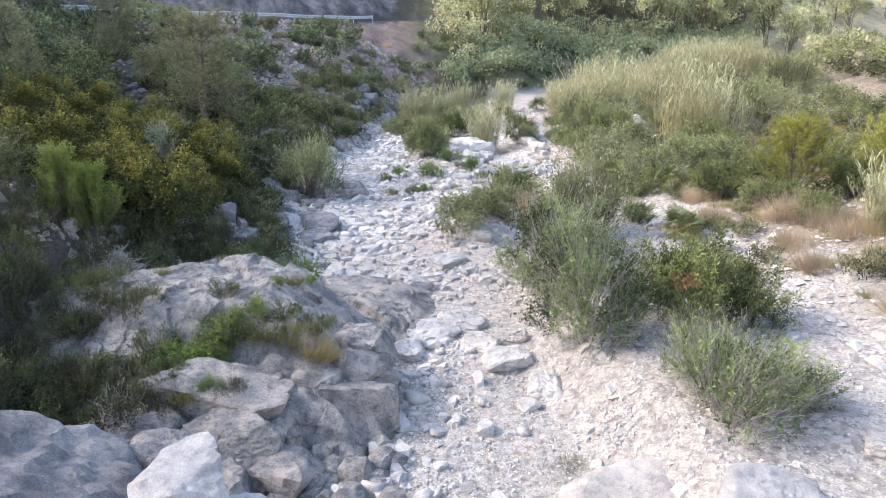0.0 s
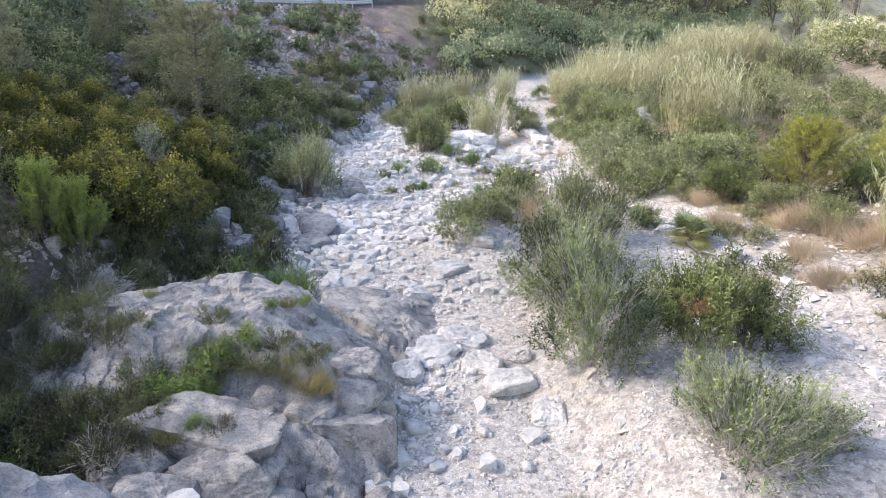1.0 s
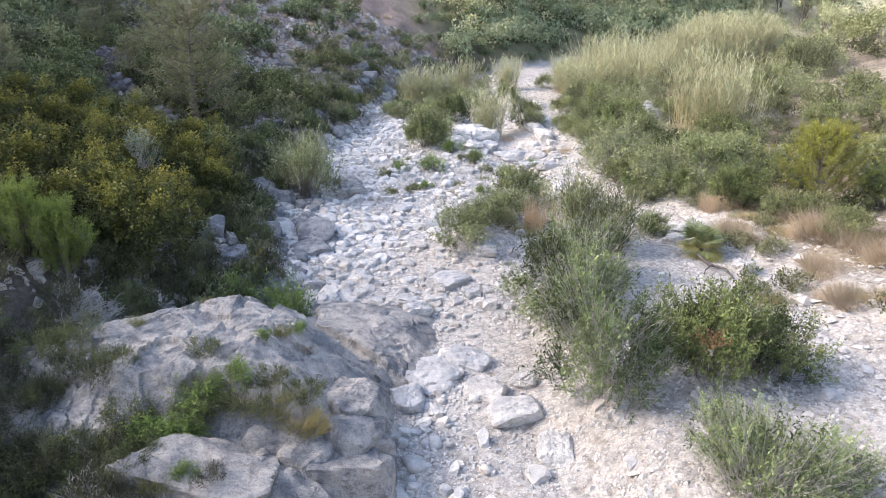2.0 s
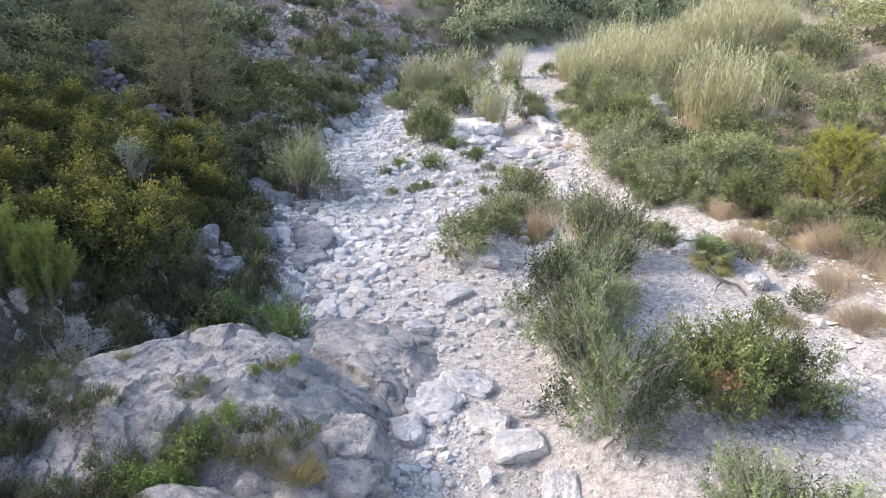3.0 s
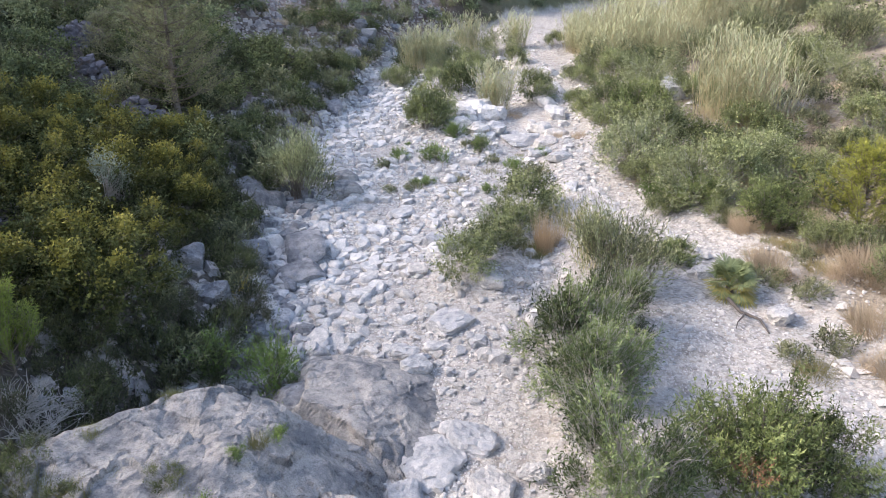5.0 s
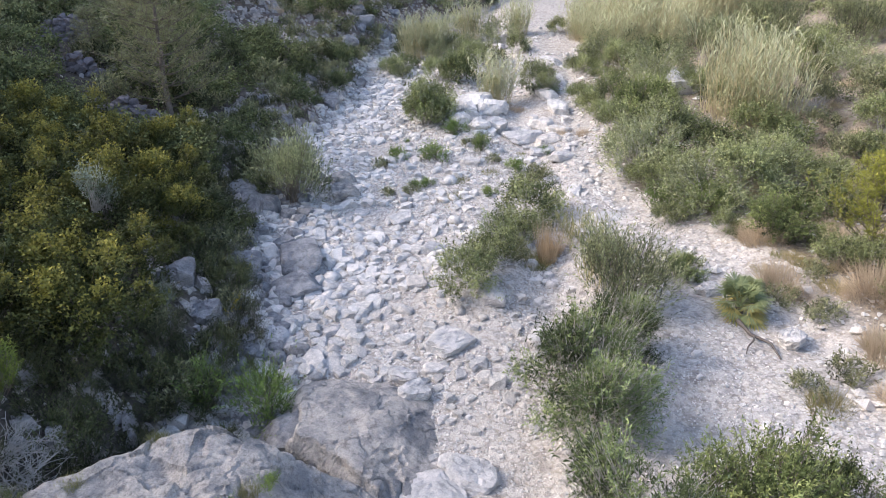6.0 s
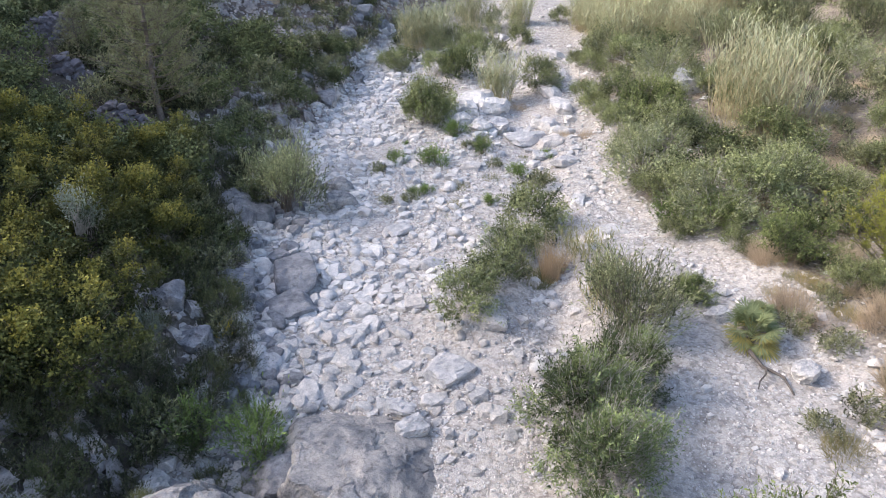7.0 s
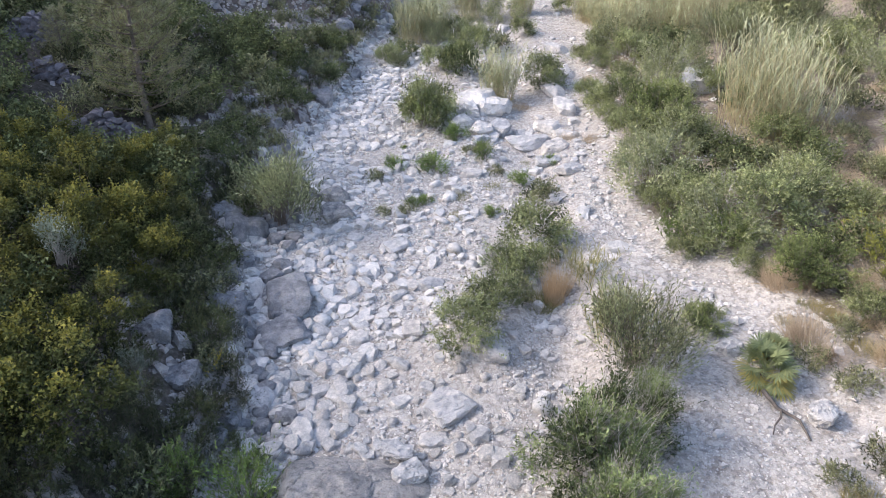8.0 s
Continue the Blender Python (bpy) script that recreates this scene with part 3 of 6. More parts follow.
def plant(name, parts, label, category, group=""):
    """A prototype plant: an Empty at the foot with its parts."""
    ob = new(name)
    for key, me in parts:
        made = part(key, me, ob)
        if key in ("woody_frame", "cane_stand", "branching"):
            tagged(made, kind="stuff")
    return tagged(ob, label, category, group)


def settle(proto, x, y, size=1.0, rz=None, tall=1.0, lean=0.0, first=set(), label="", z=None):
    """Stand a plant on the ground: the prototype itself the first time, then copies."""
    turn = (x * 57.3 + y * 131.7) % 360 if rz is None else rz
    m = pose(x, y, (ground_z(x, y) if z is None else z) - 0.04, lean, 0, turn)
    if proto.name in first:
        k = proto.scale
        ob = copy_thing(proto, m @ Matrix.Diagonal((size / k[0], size / k[1], size * tall / k[2], 1)))
    else:
        first.add(proto.name)
        proto.matrix_basis = m @ Matrix.Diagonal((size, size, size * tall, 1))
        ob = proto
    if label:
        ob["label"] = label
    return ob


def shrub(name, label, category="shrub", group="", **k):
    wood, crown = bush_meshes(name, **k)
    return plant(name, [("woody_frame", wood), ("foliage", crown)], label, category, group)


def pine_meshes(seed, H, R, leaf, tiers=9, limbs=6, per=90, needle=0.12, width=0.006, bare=0.2, upright=0.5, shoots=7, shoot_l=0.28):
    """Trunk, limbs and needle shoots of a pine."""
    r = np.random.RandomState(seed)
    trunk = np.stack([0.03 * H * np.sin(np.linspace(0, 3, 8)), 0.02 * H * np.cos(np.linspace(0, 4, 8)), np.linspace(-0.1, H, 8)], 1)[None]
    tv, tf = tubes(trunk, 0.028 * H ** 0.9, 0.15, 6)
    starts, ends = [], []
    for k in range(tiers):
        z = H * (bare + (0.97 - bare) * (k + r.uniform(0, 0.6)) / tiers)
        reach = R * (1.05 - 0.85 * (z / H - bare) / (1 - bare)) * r.uniform(0.75, 1.15)
        for j in range(limbs):
            a = 2 * np.pi * (j + r.uniform(-0.35, 0.35)) / limbs + k
            e = reach * r.uniform(0.6, 1.1)
            starts.append((0, 0, z))
            ends.append((e * np.cos(a), e * np.sin(a), z + e * (0.25 + upright * 0.6)))
    starts, ends = np.array(starts), np.array(ends)
    path = arcs(starts, ends, np.array([0, 0, -0.05 * H]) + r.normal(size=starts.shape) * 0.04 * R, 6)
    lv, lf = tubes(path, 0.007 * H ** 0.8, 0.25, 3)
    n = len(path)
    s = r.uniform(0.3, 1.0, (n, shoots))
    s[:, 0] = 1.0
    i = np.minimum((s * 5).astype(int), 4)
    u = s * 5 - i
    rows = np.arange(n)[:, None]
    base = (path[rows, i] * (1 - u[..., None]) + path[rows, np.minimum(i + 1, 5)] * u[..., None]).reshape(-1, 3)
    along = unit(np.repeat(ends - starts, shoots, 0))
    way = unit(along * 0.7 + np.array([0, 0, upright]) + r.normal(size=base.shape) * 0.35)
    length = shoot_l * r.uniform(0.6, 1.3, len(base))
    m = max(6, per // shoots)
    k = np.repeat(np.arange(len(base)), m)
    t = np.tile(np.linspace(0.1, 1, m), len(base))
    nb = base[k] + way[k] * (length[k] * t)[:, None]
    nw = unit(way[k] * 0.8 + unit(r.normal(size=nb.shape)) * 0.75)
    v, f = blades(nb, nw, needle * r.uniform(0.7, 1.2, len(nb)), width, r, True)
    tip = np.clip(t * 0.9, 0, 1) * np.clip(nb[:, 2] / H, 0, 1)
    sv, sf = tubes(arcs(base, base + way * length[:, None], np.zeros_like(base), 3), 0.004 * H ** 0.5, 0.5)
    wood = np.concatenate([lv, sv])
    return (mesh_of("trunk", tv, tf, BARK, True), mesh_of("limbs", wood, np.concatenate([lf, sf + len(lv)]), BARK, True),
            mesh_of("needles", v, f, leaf, False, {"tip": np.repeat(tip, 3)}))


def pine(name, label, **k):
    a, b, c = pine_meshes(**k)
    return plant(name, [("trunk", a), ("branching", b), ("needle_crown", c)], label, "pine tree")


def reed_clump(name, label, seed, R, H, canes=80, leaves=11, leaf=None, leaf_l=0.45, leaf_w=0.035, lean=0.22):
    """Giant reed: tall canes with long arching leaves."""
    r = np.random.RandomState(seed)
    a, q = r.uniform(0, 2 * np.pi, canes), R * np.sqrt(r.uniform(0, 1, canes))
    foot = np.stack([q * np.cos(a), q * np.sin(a), np.full(canes, -0.1)], 1)
    h = H * r.uniform(0.55, 1.05, canes)
    top = foot + np.stack([h * lean * r.normal(size=canes) + 0.25 * foot[:, 0], h * lean * r.normal(size=canes) + 0.25 * foot[:, 1], h], 1)
    path = arcs(foot, top, np.array([0, 0, 0.05 * H]) - 0.06 * (top - foot) * (1, 1, 0), 4)
    cv, cf = tubes(path, 0.011, 0.4, 3)
    s = np.tile(np.linspace(0.25, 1.0, leaves), canes)
    k = np.repeat(np.arange(canes), leaves)
    i = np.minimum((s * 3).astype(int), 2)
    u = (s * 3 - i)[:, None]
    base = path[k, i] * (1 - u) + path[k, i + 1] * u
    ang = r.uniform(0, 2 * np.pi, len(base))
    side = np.stack([np.cos(ang), np.sin(ang), np.zeros(len(base))], 1)
    way = unit(side * r.uniform(0.25, 0.8, len(base))[:, None] + np.array([0, 0, 0.75]))
    L = leaf_l * r.uniform(0.6, 1.25, len(base))[:, None]
    w = np.cross(side, np.array([0, 0, 1.0])) * leaf_w * 0.5
    knee = base + way * L * 0.55
    end = knee + unit(way + side * 0.6 - np.array([0, 0, 0.25])) * L * 0.5
    v = np.stack([base - w * 0.6, base + w * 0.6, knee + w, knee - w, end], 1)
    n = len(base)
    o = np.arange(n)[:, None] * 5
    f = np.concatenate([o + np.array([[0, 1, 2, 3]]), o + np.array([[3, 2, 4, 4]])])
    tri = np.concatenate([o + np.array([[0, 1, 2]]), o + np.array([[0, 2, 3]]), o + np.array([[3, 2, 4]])])
    lm = mesh_of("leaves", v.reshape(-1, 3), tri, leaf or REED, False, {"tip": np.repeat(np.clip(s * r.uniform(0.5, 1.2, n), 0, 1), 5)})
    return plant(name, [("cane_stand", mesh_of("cane_stand", cv, cf, CANE, True)), ("foliage", lm)], label, "reeds")


CANE = plain("straw_cane", (0.42, 0.36, 0.2), (0.56, 0.49, 0.3), 5, 0.6, 0.1, 0.002)


def grass_mesh(seed, R, H, count, leaf, width=0.008, lean=0.5, loose=0.32):
    r = np.random.RandomState(seed)
    a, q = r.uniform(0, 2 * np.pi, count), R * r.uniform(0, 1, count) ** 0.6
    base = np.stack([q * np.cos(a) * 0.75, q * np.sin(a) * 0.75, np.full(count, -0.03)], 1)
    way = unit(np.stack([np.cos(a) * q / R * lean, np.sin(a) * q / R * lean, np.ones(count)], 1) + r.normal(size=(count, 3)) * loose)
    v, f = blades(base, way, H * r.uniform(0.45, 1.1, count), width, r, True)
    v = v.reshape(-1, 3, 3)[:, [0, 2, 1]]
    v[:, 2] = v[:, 0] + (v[:, 2] - v[:, 1]) * 1.0 * 0.25 + unit(np.cross(way, (0.3, 0.2, 0.1))) * width
    v = v.reshape(-1, 3)
    tip = np.tile([0, 1, 0], count) * np.repeat(r.uniform(0.3, 1, count), 3)
    return mesh_of("blades", v, f, leaf, False, {"tip": tip})


def tuft(name, label, category="grass tuft", **k):
    return plant(name, [("sward", grass_mesh(**k))], label, category)


def fan_palm(name, label, seed=3, fans=46, stalk=0.5, fan=0.42):
    """Dwarf fan palm: stalks with pleated fans, the old ones yellow below."""
    r = np.random.RandomState(seed)
    tv, tf = tubes(np.array([[[0, 0, -0.15], [0.02, 0, 0.05], [0, 0, 0.25]]]), 0.13, 0.8, 8)
    root = plant(name, [("trunk", mesh_of("trunk", tv, tf, BARK, True))], label, "fan palm")
    for k in range(fans):
        a = r.uniform(0, 2 * np.pi)
        rise = 1.15 - 1.5 * k / fans + r.uniform(-0.12, 0.12)
        out = unit(np.array([np.cos(a) * np.cos(rise), np.sin(a) * np.cos(rise), np.sin(rise)]))
        hub = out * stalk * r.uniform(0.7, 1.15) + np.array([0, 0, 0.32])
        v, f = tubes(arcs(np.array([[0, 0, 0.2]]), hub[None], np.array([0, 0, 0.06]), 4), 0.009, 0.6)
        side = unit(np.cross(out, np.array([0, 0, 1.0])))
        up = np.cross(side, out)
        n = 16
        th = np.linspace(-1.9, 1.9, n)
        way = np.cos(th)[:, None] * out + np.sin(th)[:, None] * side + 0.10 * up * np.cos(6 * th)[:, None] - np.array([0, 0, 0.34])
        w = (np.cos(th + 1.57)[:, None] * out + np.sin(th + 1.57)[:, None] * side) * 0.022
        Lf = fan * (0.75 + 0.25 * np.cos(th))[:, None] * r.uniform(0.85, 1.1)
        base = np.broadcast_to(hub, (n, 3))
        q = np.stack([base, base + way * Lf * 0.6 + w, base + way * Lf, base + way * Lf * 0.6 - w], 1).reshape(-1, 3)
        q, g = np.concatenate([v, q]), np.concatenate([f, np.arange(4 * n).reshape(n, 4) + len(v)])
        old = k > fans * 0.55 and k % 4 > 0
        part("fan", mesh_of("fan", q, g, OLDPALM if old else PALM, False, {"tip": np.full(len(q), 0.5)}), root, "old yellowed fan" if old else "")
    return root


PALM = leaf_material("palm_fans", (0.13, 0.16, 0.075), (0.23, 0.265, 0.125), (0.28, 0.31, 0.15), 0.5)
OLDPALM = leaf_material("yellow_palm_fans", (0.30, 0.27, 0.09), (0.42, 0.36, 0.12), (0.45, 0.39, 0.15), 0.5)

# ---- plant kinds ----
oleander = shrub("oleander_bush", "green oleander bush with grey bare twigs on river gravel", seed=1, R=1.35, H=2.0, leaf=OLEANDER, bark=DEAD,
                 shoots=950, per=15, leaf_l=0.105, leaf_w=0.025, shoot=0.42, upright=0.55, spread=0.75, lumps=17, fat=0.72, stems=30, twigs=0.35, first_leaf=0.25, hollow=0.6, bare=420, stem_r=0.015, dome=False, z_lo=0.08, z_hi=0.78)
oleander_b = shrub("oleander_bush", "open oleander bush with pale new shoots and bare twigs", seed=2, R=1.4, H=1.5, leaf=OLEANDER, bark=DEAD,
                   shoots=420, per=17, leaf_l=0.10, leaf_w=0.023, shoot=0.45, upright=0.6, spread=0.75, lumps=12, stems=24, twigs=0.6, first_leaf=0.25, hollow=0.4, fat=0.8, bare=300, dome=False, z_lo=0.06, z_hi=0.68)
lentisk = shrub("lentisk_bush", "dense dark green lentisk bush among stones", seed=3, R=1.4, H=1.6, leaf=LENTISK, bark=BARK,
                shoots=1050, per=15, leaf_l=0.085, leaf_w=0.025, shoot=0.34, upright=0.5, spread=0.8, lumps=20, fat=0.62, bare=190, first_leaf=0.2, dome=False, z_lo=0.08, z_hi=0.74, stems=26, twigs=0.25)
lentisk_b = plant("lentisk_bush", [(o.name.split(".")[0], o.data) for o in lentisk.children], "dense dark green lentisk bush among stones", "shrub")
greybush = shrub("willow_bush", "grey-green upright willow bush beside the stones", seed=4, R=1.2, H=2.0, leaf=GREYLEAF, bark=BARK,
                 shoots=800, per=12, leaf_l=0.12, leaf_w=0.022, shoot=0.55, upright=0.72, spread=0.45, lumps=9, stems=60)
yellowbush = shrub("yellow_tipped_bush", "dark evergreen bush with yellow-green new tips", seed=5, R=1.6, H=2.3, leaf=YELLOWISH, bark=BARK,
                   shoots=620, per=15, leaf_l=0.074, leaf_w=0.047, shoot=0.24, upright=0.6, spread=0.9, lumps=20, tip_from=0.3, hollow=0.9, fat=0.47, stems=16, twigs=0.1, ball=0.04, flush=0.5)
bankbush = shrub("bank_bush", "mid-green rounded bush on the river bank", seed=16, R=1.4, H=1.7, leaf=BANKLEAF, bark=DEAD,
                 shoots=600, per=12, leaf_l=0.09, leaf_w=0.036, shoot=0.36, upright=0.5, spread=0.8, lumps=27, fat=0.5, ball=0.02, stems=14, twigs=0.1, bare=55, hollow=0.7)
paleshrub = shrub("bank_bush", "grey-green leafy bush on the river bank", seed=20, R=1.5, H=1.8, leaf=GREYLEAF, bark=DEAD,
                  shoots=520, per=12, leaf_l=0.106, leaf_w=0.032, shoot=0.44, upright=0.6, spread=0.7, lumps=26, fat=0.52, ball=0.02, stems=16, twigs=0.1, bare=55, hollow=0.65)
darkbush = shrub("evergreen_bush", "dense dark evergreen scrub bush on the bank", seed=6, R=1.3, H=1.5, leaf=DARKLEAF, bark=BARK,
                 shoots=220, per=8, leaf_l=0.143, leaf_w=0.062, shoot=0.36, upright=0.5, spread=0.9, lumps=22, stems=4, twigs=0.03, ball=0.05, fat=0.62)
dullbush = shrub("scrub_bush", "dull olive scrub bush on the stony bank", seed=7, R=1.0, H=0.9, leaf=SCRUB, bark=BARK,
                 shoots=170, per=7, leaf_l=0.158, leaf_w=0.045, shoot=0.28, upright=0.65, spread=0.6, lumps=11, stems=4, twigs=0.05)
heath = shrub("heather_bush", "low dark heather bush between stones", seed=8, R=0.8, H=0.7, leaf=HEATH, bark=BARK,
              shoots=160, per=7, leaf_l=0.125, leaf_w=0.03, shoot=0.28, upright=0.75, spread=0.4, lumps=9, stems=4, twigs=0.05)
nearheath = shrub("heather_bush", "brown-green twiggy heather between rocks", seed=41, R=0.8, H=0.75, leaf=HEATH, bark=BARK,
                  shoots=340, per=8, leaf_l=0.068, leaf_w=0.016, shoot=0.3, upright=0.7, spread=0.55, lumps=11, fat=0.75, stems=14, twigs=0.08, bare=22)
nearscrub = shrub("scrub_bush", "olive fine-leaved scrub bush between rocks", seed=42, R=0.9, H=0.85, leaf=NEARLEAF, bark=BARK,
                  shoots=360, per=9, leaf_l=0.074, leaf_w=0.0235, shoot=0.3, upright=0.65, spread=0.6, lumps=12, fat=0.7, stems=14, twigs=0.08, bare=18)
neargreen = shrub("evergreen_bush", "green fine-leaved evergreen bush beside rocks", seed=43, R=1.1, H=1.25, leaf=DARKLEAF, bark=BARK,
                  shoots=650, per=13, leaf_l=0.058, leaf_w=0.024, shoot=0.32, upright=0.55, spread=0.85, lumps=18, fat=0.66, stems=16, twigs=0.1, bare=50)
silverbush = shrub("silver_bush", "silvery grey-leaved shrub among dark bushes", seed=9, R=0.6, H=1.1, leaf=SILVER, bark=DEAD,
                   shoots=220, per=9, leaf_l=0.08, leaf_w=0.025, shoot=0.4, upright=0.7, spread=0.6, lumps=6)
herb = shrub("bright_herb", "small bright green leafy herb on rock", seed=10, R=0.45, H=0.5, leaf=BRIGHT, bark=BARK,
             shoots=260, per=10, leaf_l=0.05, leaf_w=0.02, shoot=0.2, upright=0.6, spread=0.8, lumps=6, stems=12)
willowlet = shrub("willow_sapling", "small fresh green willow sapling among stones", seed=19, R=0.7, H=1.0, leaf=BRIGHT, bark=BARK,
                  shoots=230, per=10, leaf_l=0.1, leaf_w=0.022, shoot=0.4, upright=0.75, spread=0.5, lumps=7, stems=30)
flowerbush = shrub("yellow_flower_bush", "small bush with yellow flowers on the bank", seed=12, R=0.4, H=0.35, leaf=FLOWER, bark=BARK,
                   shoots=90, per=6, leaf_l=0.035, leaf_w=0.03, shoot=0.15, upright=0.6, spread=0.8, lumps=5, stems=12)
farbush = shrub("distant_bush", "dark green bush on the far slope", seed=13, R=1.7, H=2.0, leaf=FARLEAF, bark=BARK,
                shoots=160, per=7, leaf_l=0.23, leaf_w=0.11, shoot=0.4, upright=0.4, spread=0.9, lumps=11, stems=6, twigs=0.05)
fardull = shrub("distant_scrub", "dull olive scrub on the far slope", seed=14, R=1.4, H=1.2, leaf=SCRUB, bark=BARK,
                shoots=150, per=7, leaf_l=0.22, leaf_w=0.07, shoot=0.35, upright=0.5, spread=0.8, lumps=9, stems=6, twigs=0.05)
farlight = shrub("distant_bush", "green bush on the far slope, sunlight painted into its pale leaves", seed=18, R=1.7, H=1.8, leaf=SUNLIT_LEAF, bark=BARK,
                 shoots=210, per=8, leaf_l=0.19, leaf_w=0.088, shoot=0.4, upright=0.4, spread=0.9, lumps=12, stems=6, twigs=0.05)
farpine = shrub("distant_pine", "tall green pine with a bare trunk on the far slope, painted pale as sunlit", "pine tree", seed=17, R=2.6, H=9.0, leaf=SUNLIT_PINE, bark=BARK,
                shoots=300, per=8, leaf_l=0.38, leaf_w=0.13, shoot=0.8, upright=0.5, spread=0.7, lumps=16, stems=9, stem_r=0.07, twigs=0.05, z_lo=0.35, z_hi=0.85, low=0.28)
greenpine = pine("young_pine", "bright green young pine with upright shoots", seed=1, H=1.9, R=0.85, leaf=PINE, tiers=8, limbs=6, per=400, needle=0.12, width=0.009, upright=1.2, bare=0.05, shoots=9, shoot_l=0.42)
goldpine = pine("young_pine", "yellow-green young pine with upright shoots on the bank", seed=4, H=2.7, R=1.85, leaf=GOLDPINE, tiers=11, limbs=8, per=190, needle=0.15, width=0.013, upright=1.0, bare=0.0, shoots=9)
thinpine = pine("thin_pine", "thin grey-green pine with bare grey limbs", seed=2, H=5.6, R=2.9, leaf=PALEPINE, tiers=11, limbs=8, per=168, needle=0.17, width=0.022, upright=0.35, bare=0.1, shoots=14, shoot_l=0.45)
reeds = reed_clump("reed_clump", "tall straw-green giant reeds in a dense clump", seed=1, R=0.75, H=2.9, canes=110)
reeds_dry = reed_clump("reed_clump", "tall dry straw-coloured giant reeds", seed=2, R=1.2, H=3.3, canes=110, leaves=10, leaf_l=0.4, leaf_w=0.027, lean=0.14)
shortreeds = reed_clump("young_reed_clump", "sparse young green reeds on gravel", seed=3, R=0.8, H=1.3, canes=45, leaves=9, leaf_l=0.35, leaf_w=0.028, leaf=GRASS)
drytuft = tuft("dry_grass_tuft", "tuft of dry tan grass", seed=1, R=0.6, H=0.75, count=460, leaf=STRAW, width=0.012, loose=0.42)
olivetuft = tuft("grass_tuft", "tuft of olive green grass between rocks", seed=2, R=0.38, H=0.28, count=480, leaf=GRASS, width=0.008)
orangetuft = tuft("dry_grass_tuft", "upright tuft of orange-brown dry grass", seed=5, R=0.35, H=1.35, count=420, leaf=ORANGE, width=0.013, lean=0.15, loose=0.13)
meadowtuft = tuft("grass_tuft", "olive and straw-coloured grass tuft on a rock ledge", seed=7, R=0.4, H=0.42, count=420, leaf=MEADOW, width=0.009)
palm = fan_palm("fan_palm", "dwarf fan palm with yellow lower fans on the gravel bar")


def dead_brush(name, label, seed, R, H, count=70):
    """A bare grey tangle of dead twigs."""
    r = np.random.RandomState(seed)
    root = r.normal(size=(count, 3)) * (0.12 * R, 0.12 * R, 0.02)
    end = unit(r.normal(size=(count, 3)) + (0, 0, 0.6)) * (R, R, H) * r.uniform(0.5, 1, (count, 1))
    main = arcs(root, end, r.normal(size=(count, 3)) * 0.12 * R, 6)
    k = np.repeat(np.arange(count), 3)
    s = main[k, r.randint(2, 5, len(k))]
    side = arcs(s, s + unit(r.normal(size=s.shape) + (0, 0, 0.2)) * 0.3 * R, r.normal(size=s.shape) * 0.05, 4)
    a, f = tubes(main, 0.010, 0.3)
    b, g = tubes(side, 0.005, 0.4)
    return plant(name, [("twig_tangle", mesh_of("twig_tangle", np.concatenate([a, b]), np.concatenate([f, g + len(a)]), DEAD, True))], label, "dead bush")


deadbush = dead_brush("dead_bush", "bare grey tangle of dead twigs", 4, 0.7, 0.6)

# ---- the outcrop on the left of the bed: masses bounded by planes (height at x -4, y 14, and slopes along x and y) ----
MASSES = [[(1.86, -0.04, 0.03), (2.25, -0.72, -0.15), (3.07, -1.1, 0.0), (6.1, -2.2, 0.0), (4.96, 1.2, -1.33), (4.54, -0.41, -1.75), (3.75, 0.0, 1.4)],
          [(2.2, 0.0, 0.45), (1.05, 0.0, -1.6), (-0.6, -1.5, 0.0), (8.6, 1.6, 0.0), (5.0, 0.0, 1.7)],
          [(0.85, -0.06, 0.02), (3.7, -1.5, 0.0), (4.95, 0.0, 1.5), (4.2, 1.2, 0.0), (-0.3, 0.0, -1.5)],
          [(0.12, -0.05, 0.05), (3.1, -1.5, 0.0), (5.9, 0.0, 1.3), (2.6, 1.3, 0.0), (-2.8, 0.0, -1.5)],
          [(0.74, -0.06, -0.05), (1.5, -0.47, 0.0), (3.1, 0.0, -0.6), (-7.9, 1.3, 2.5), (-1.5, 2.4, 0.0)]]
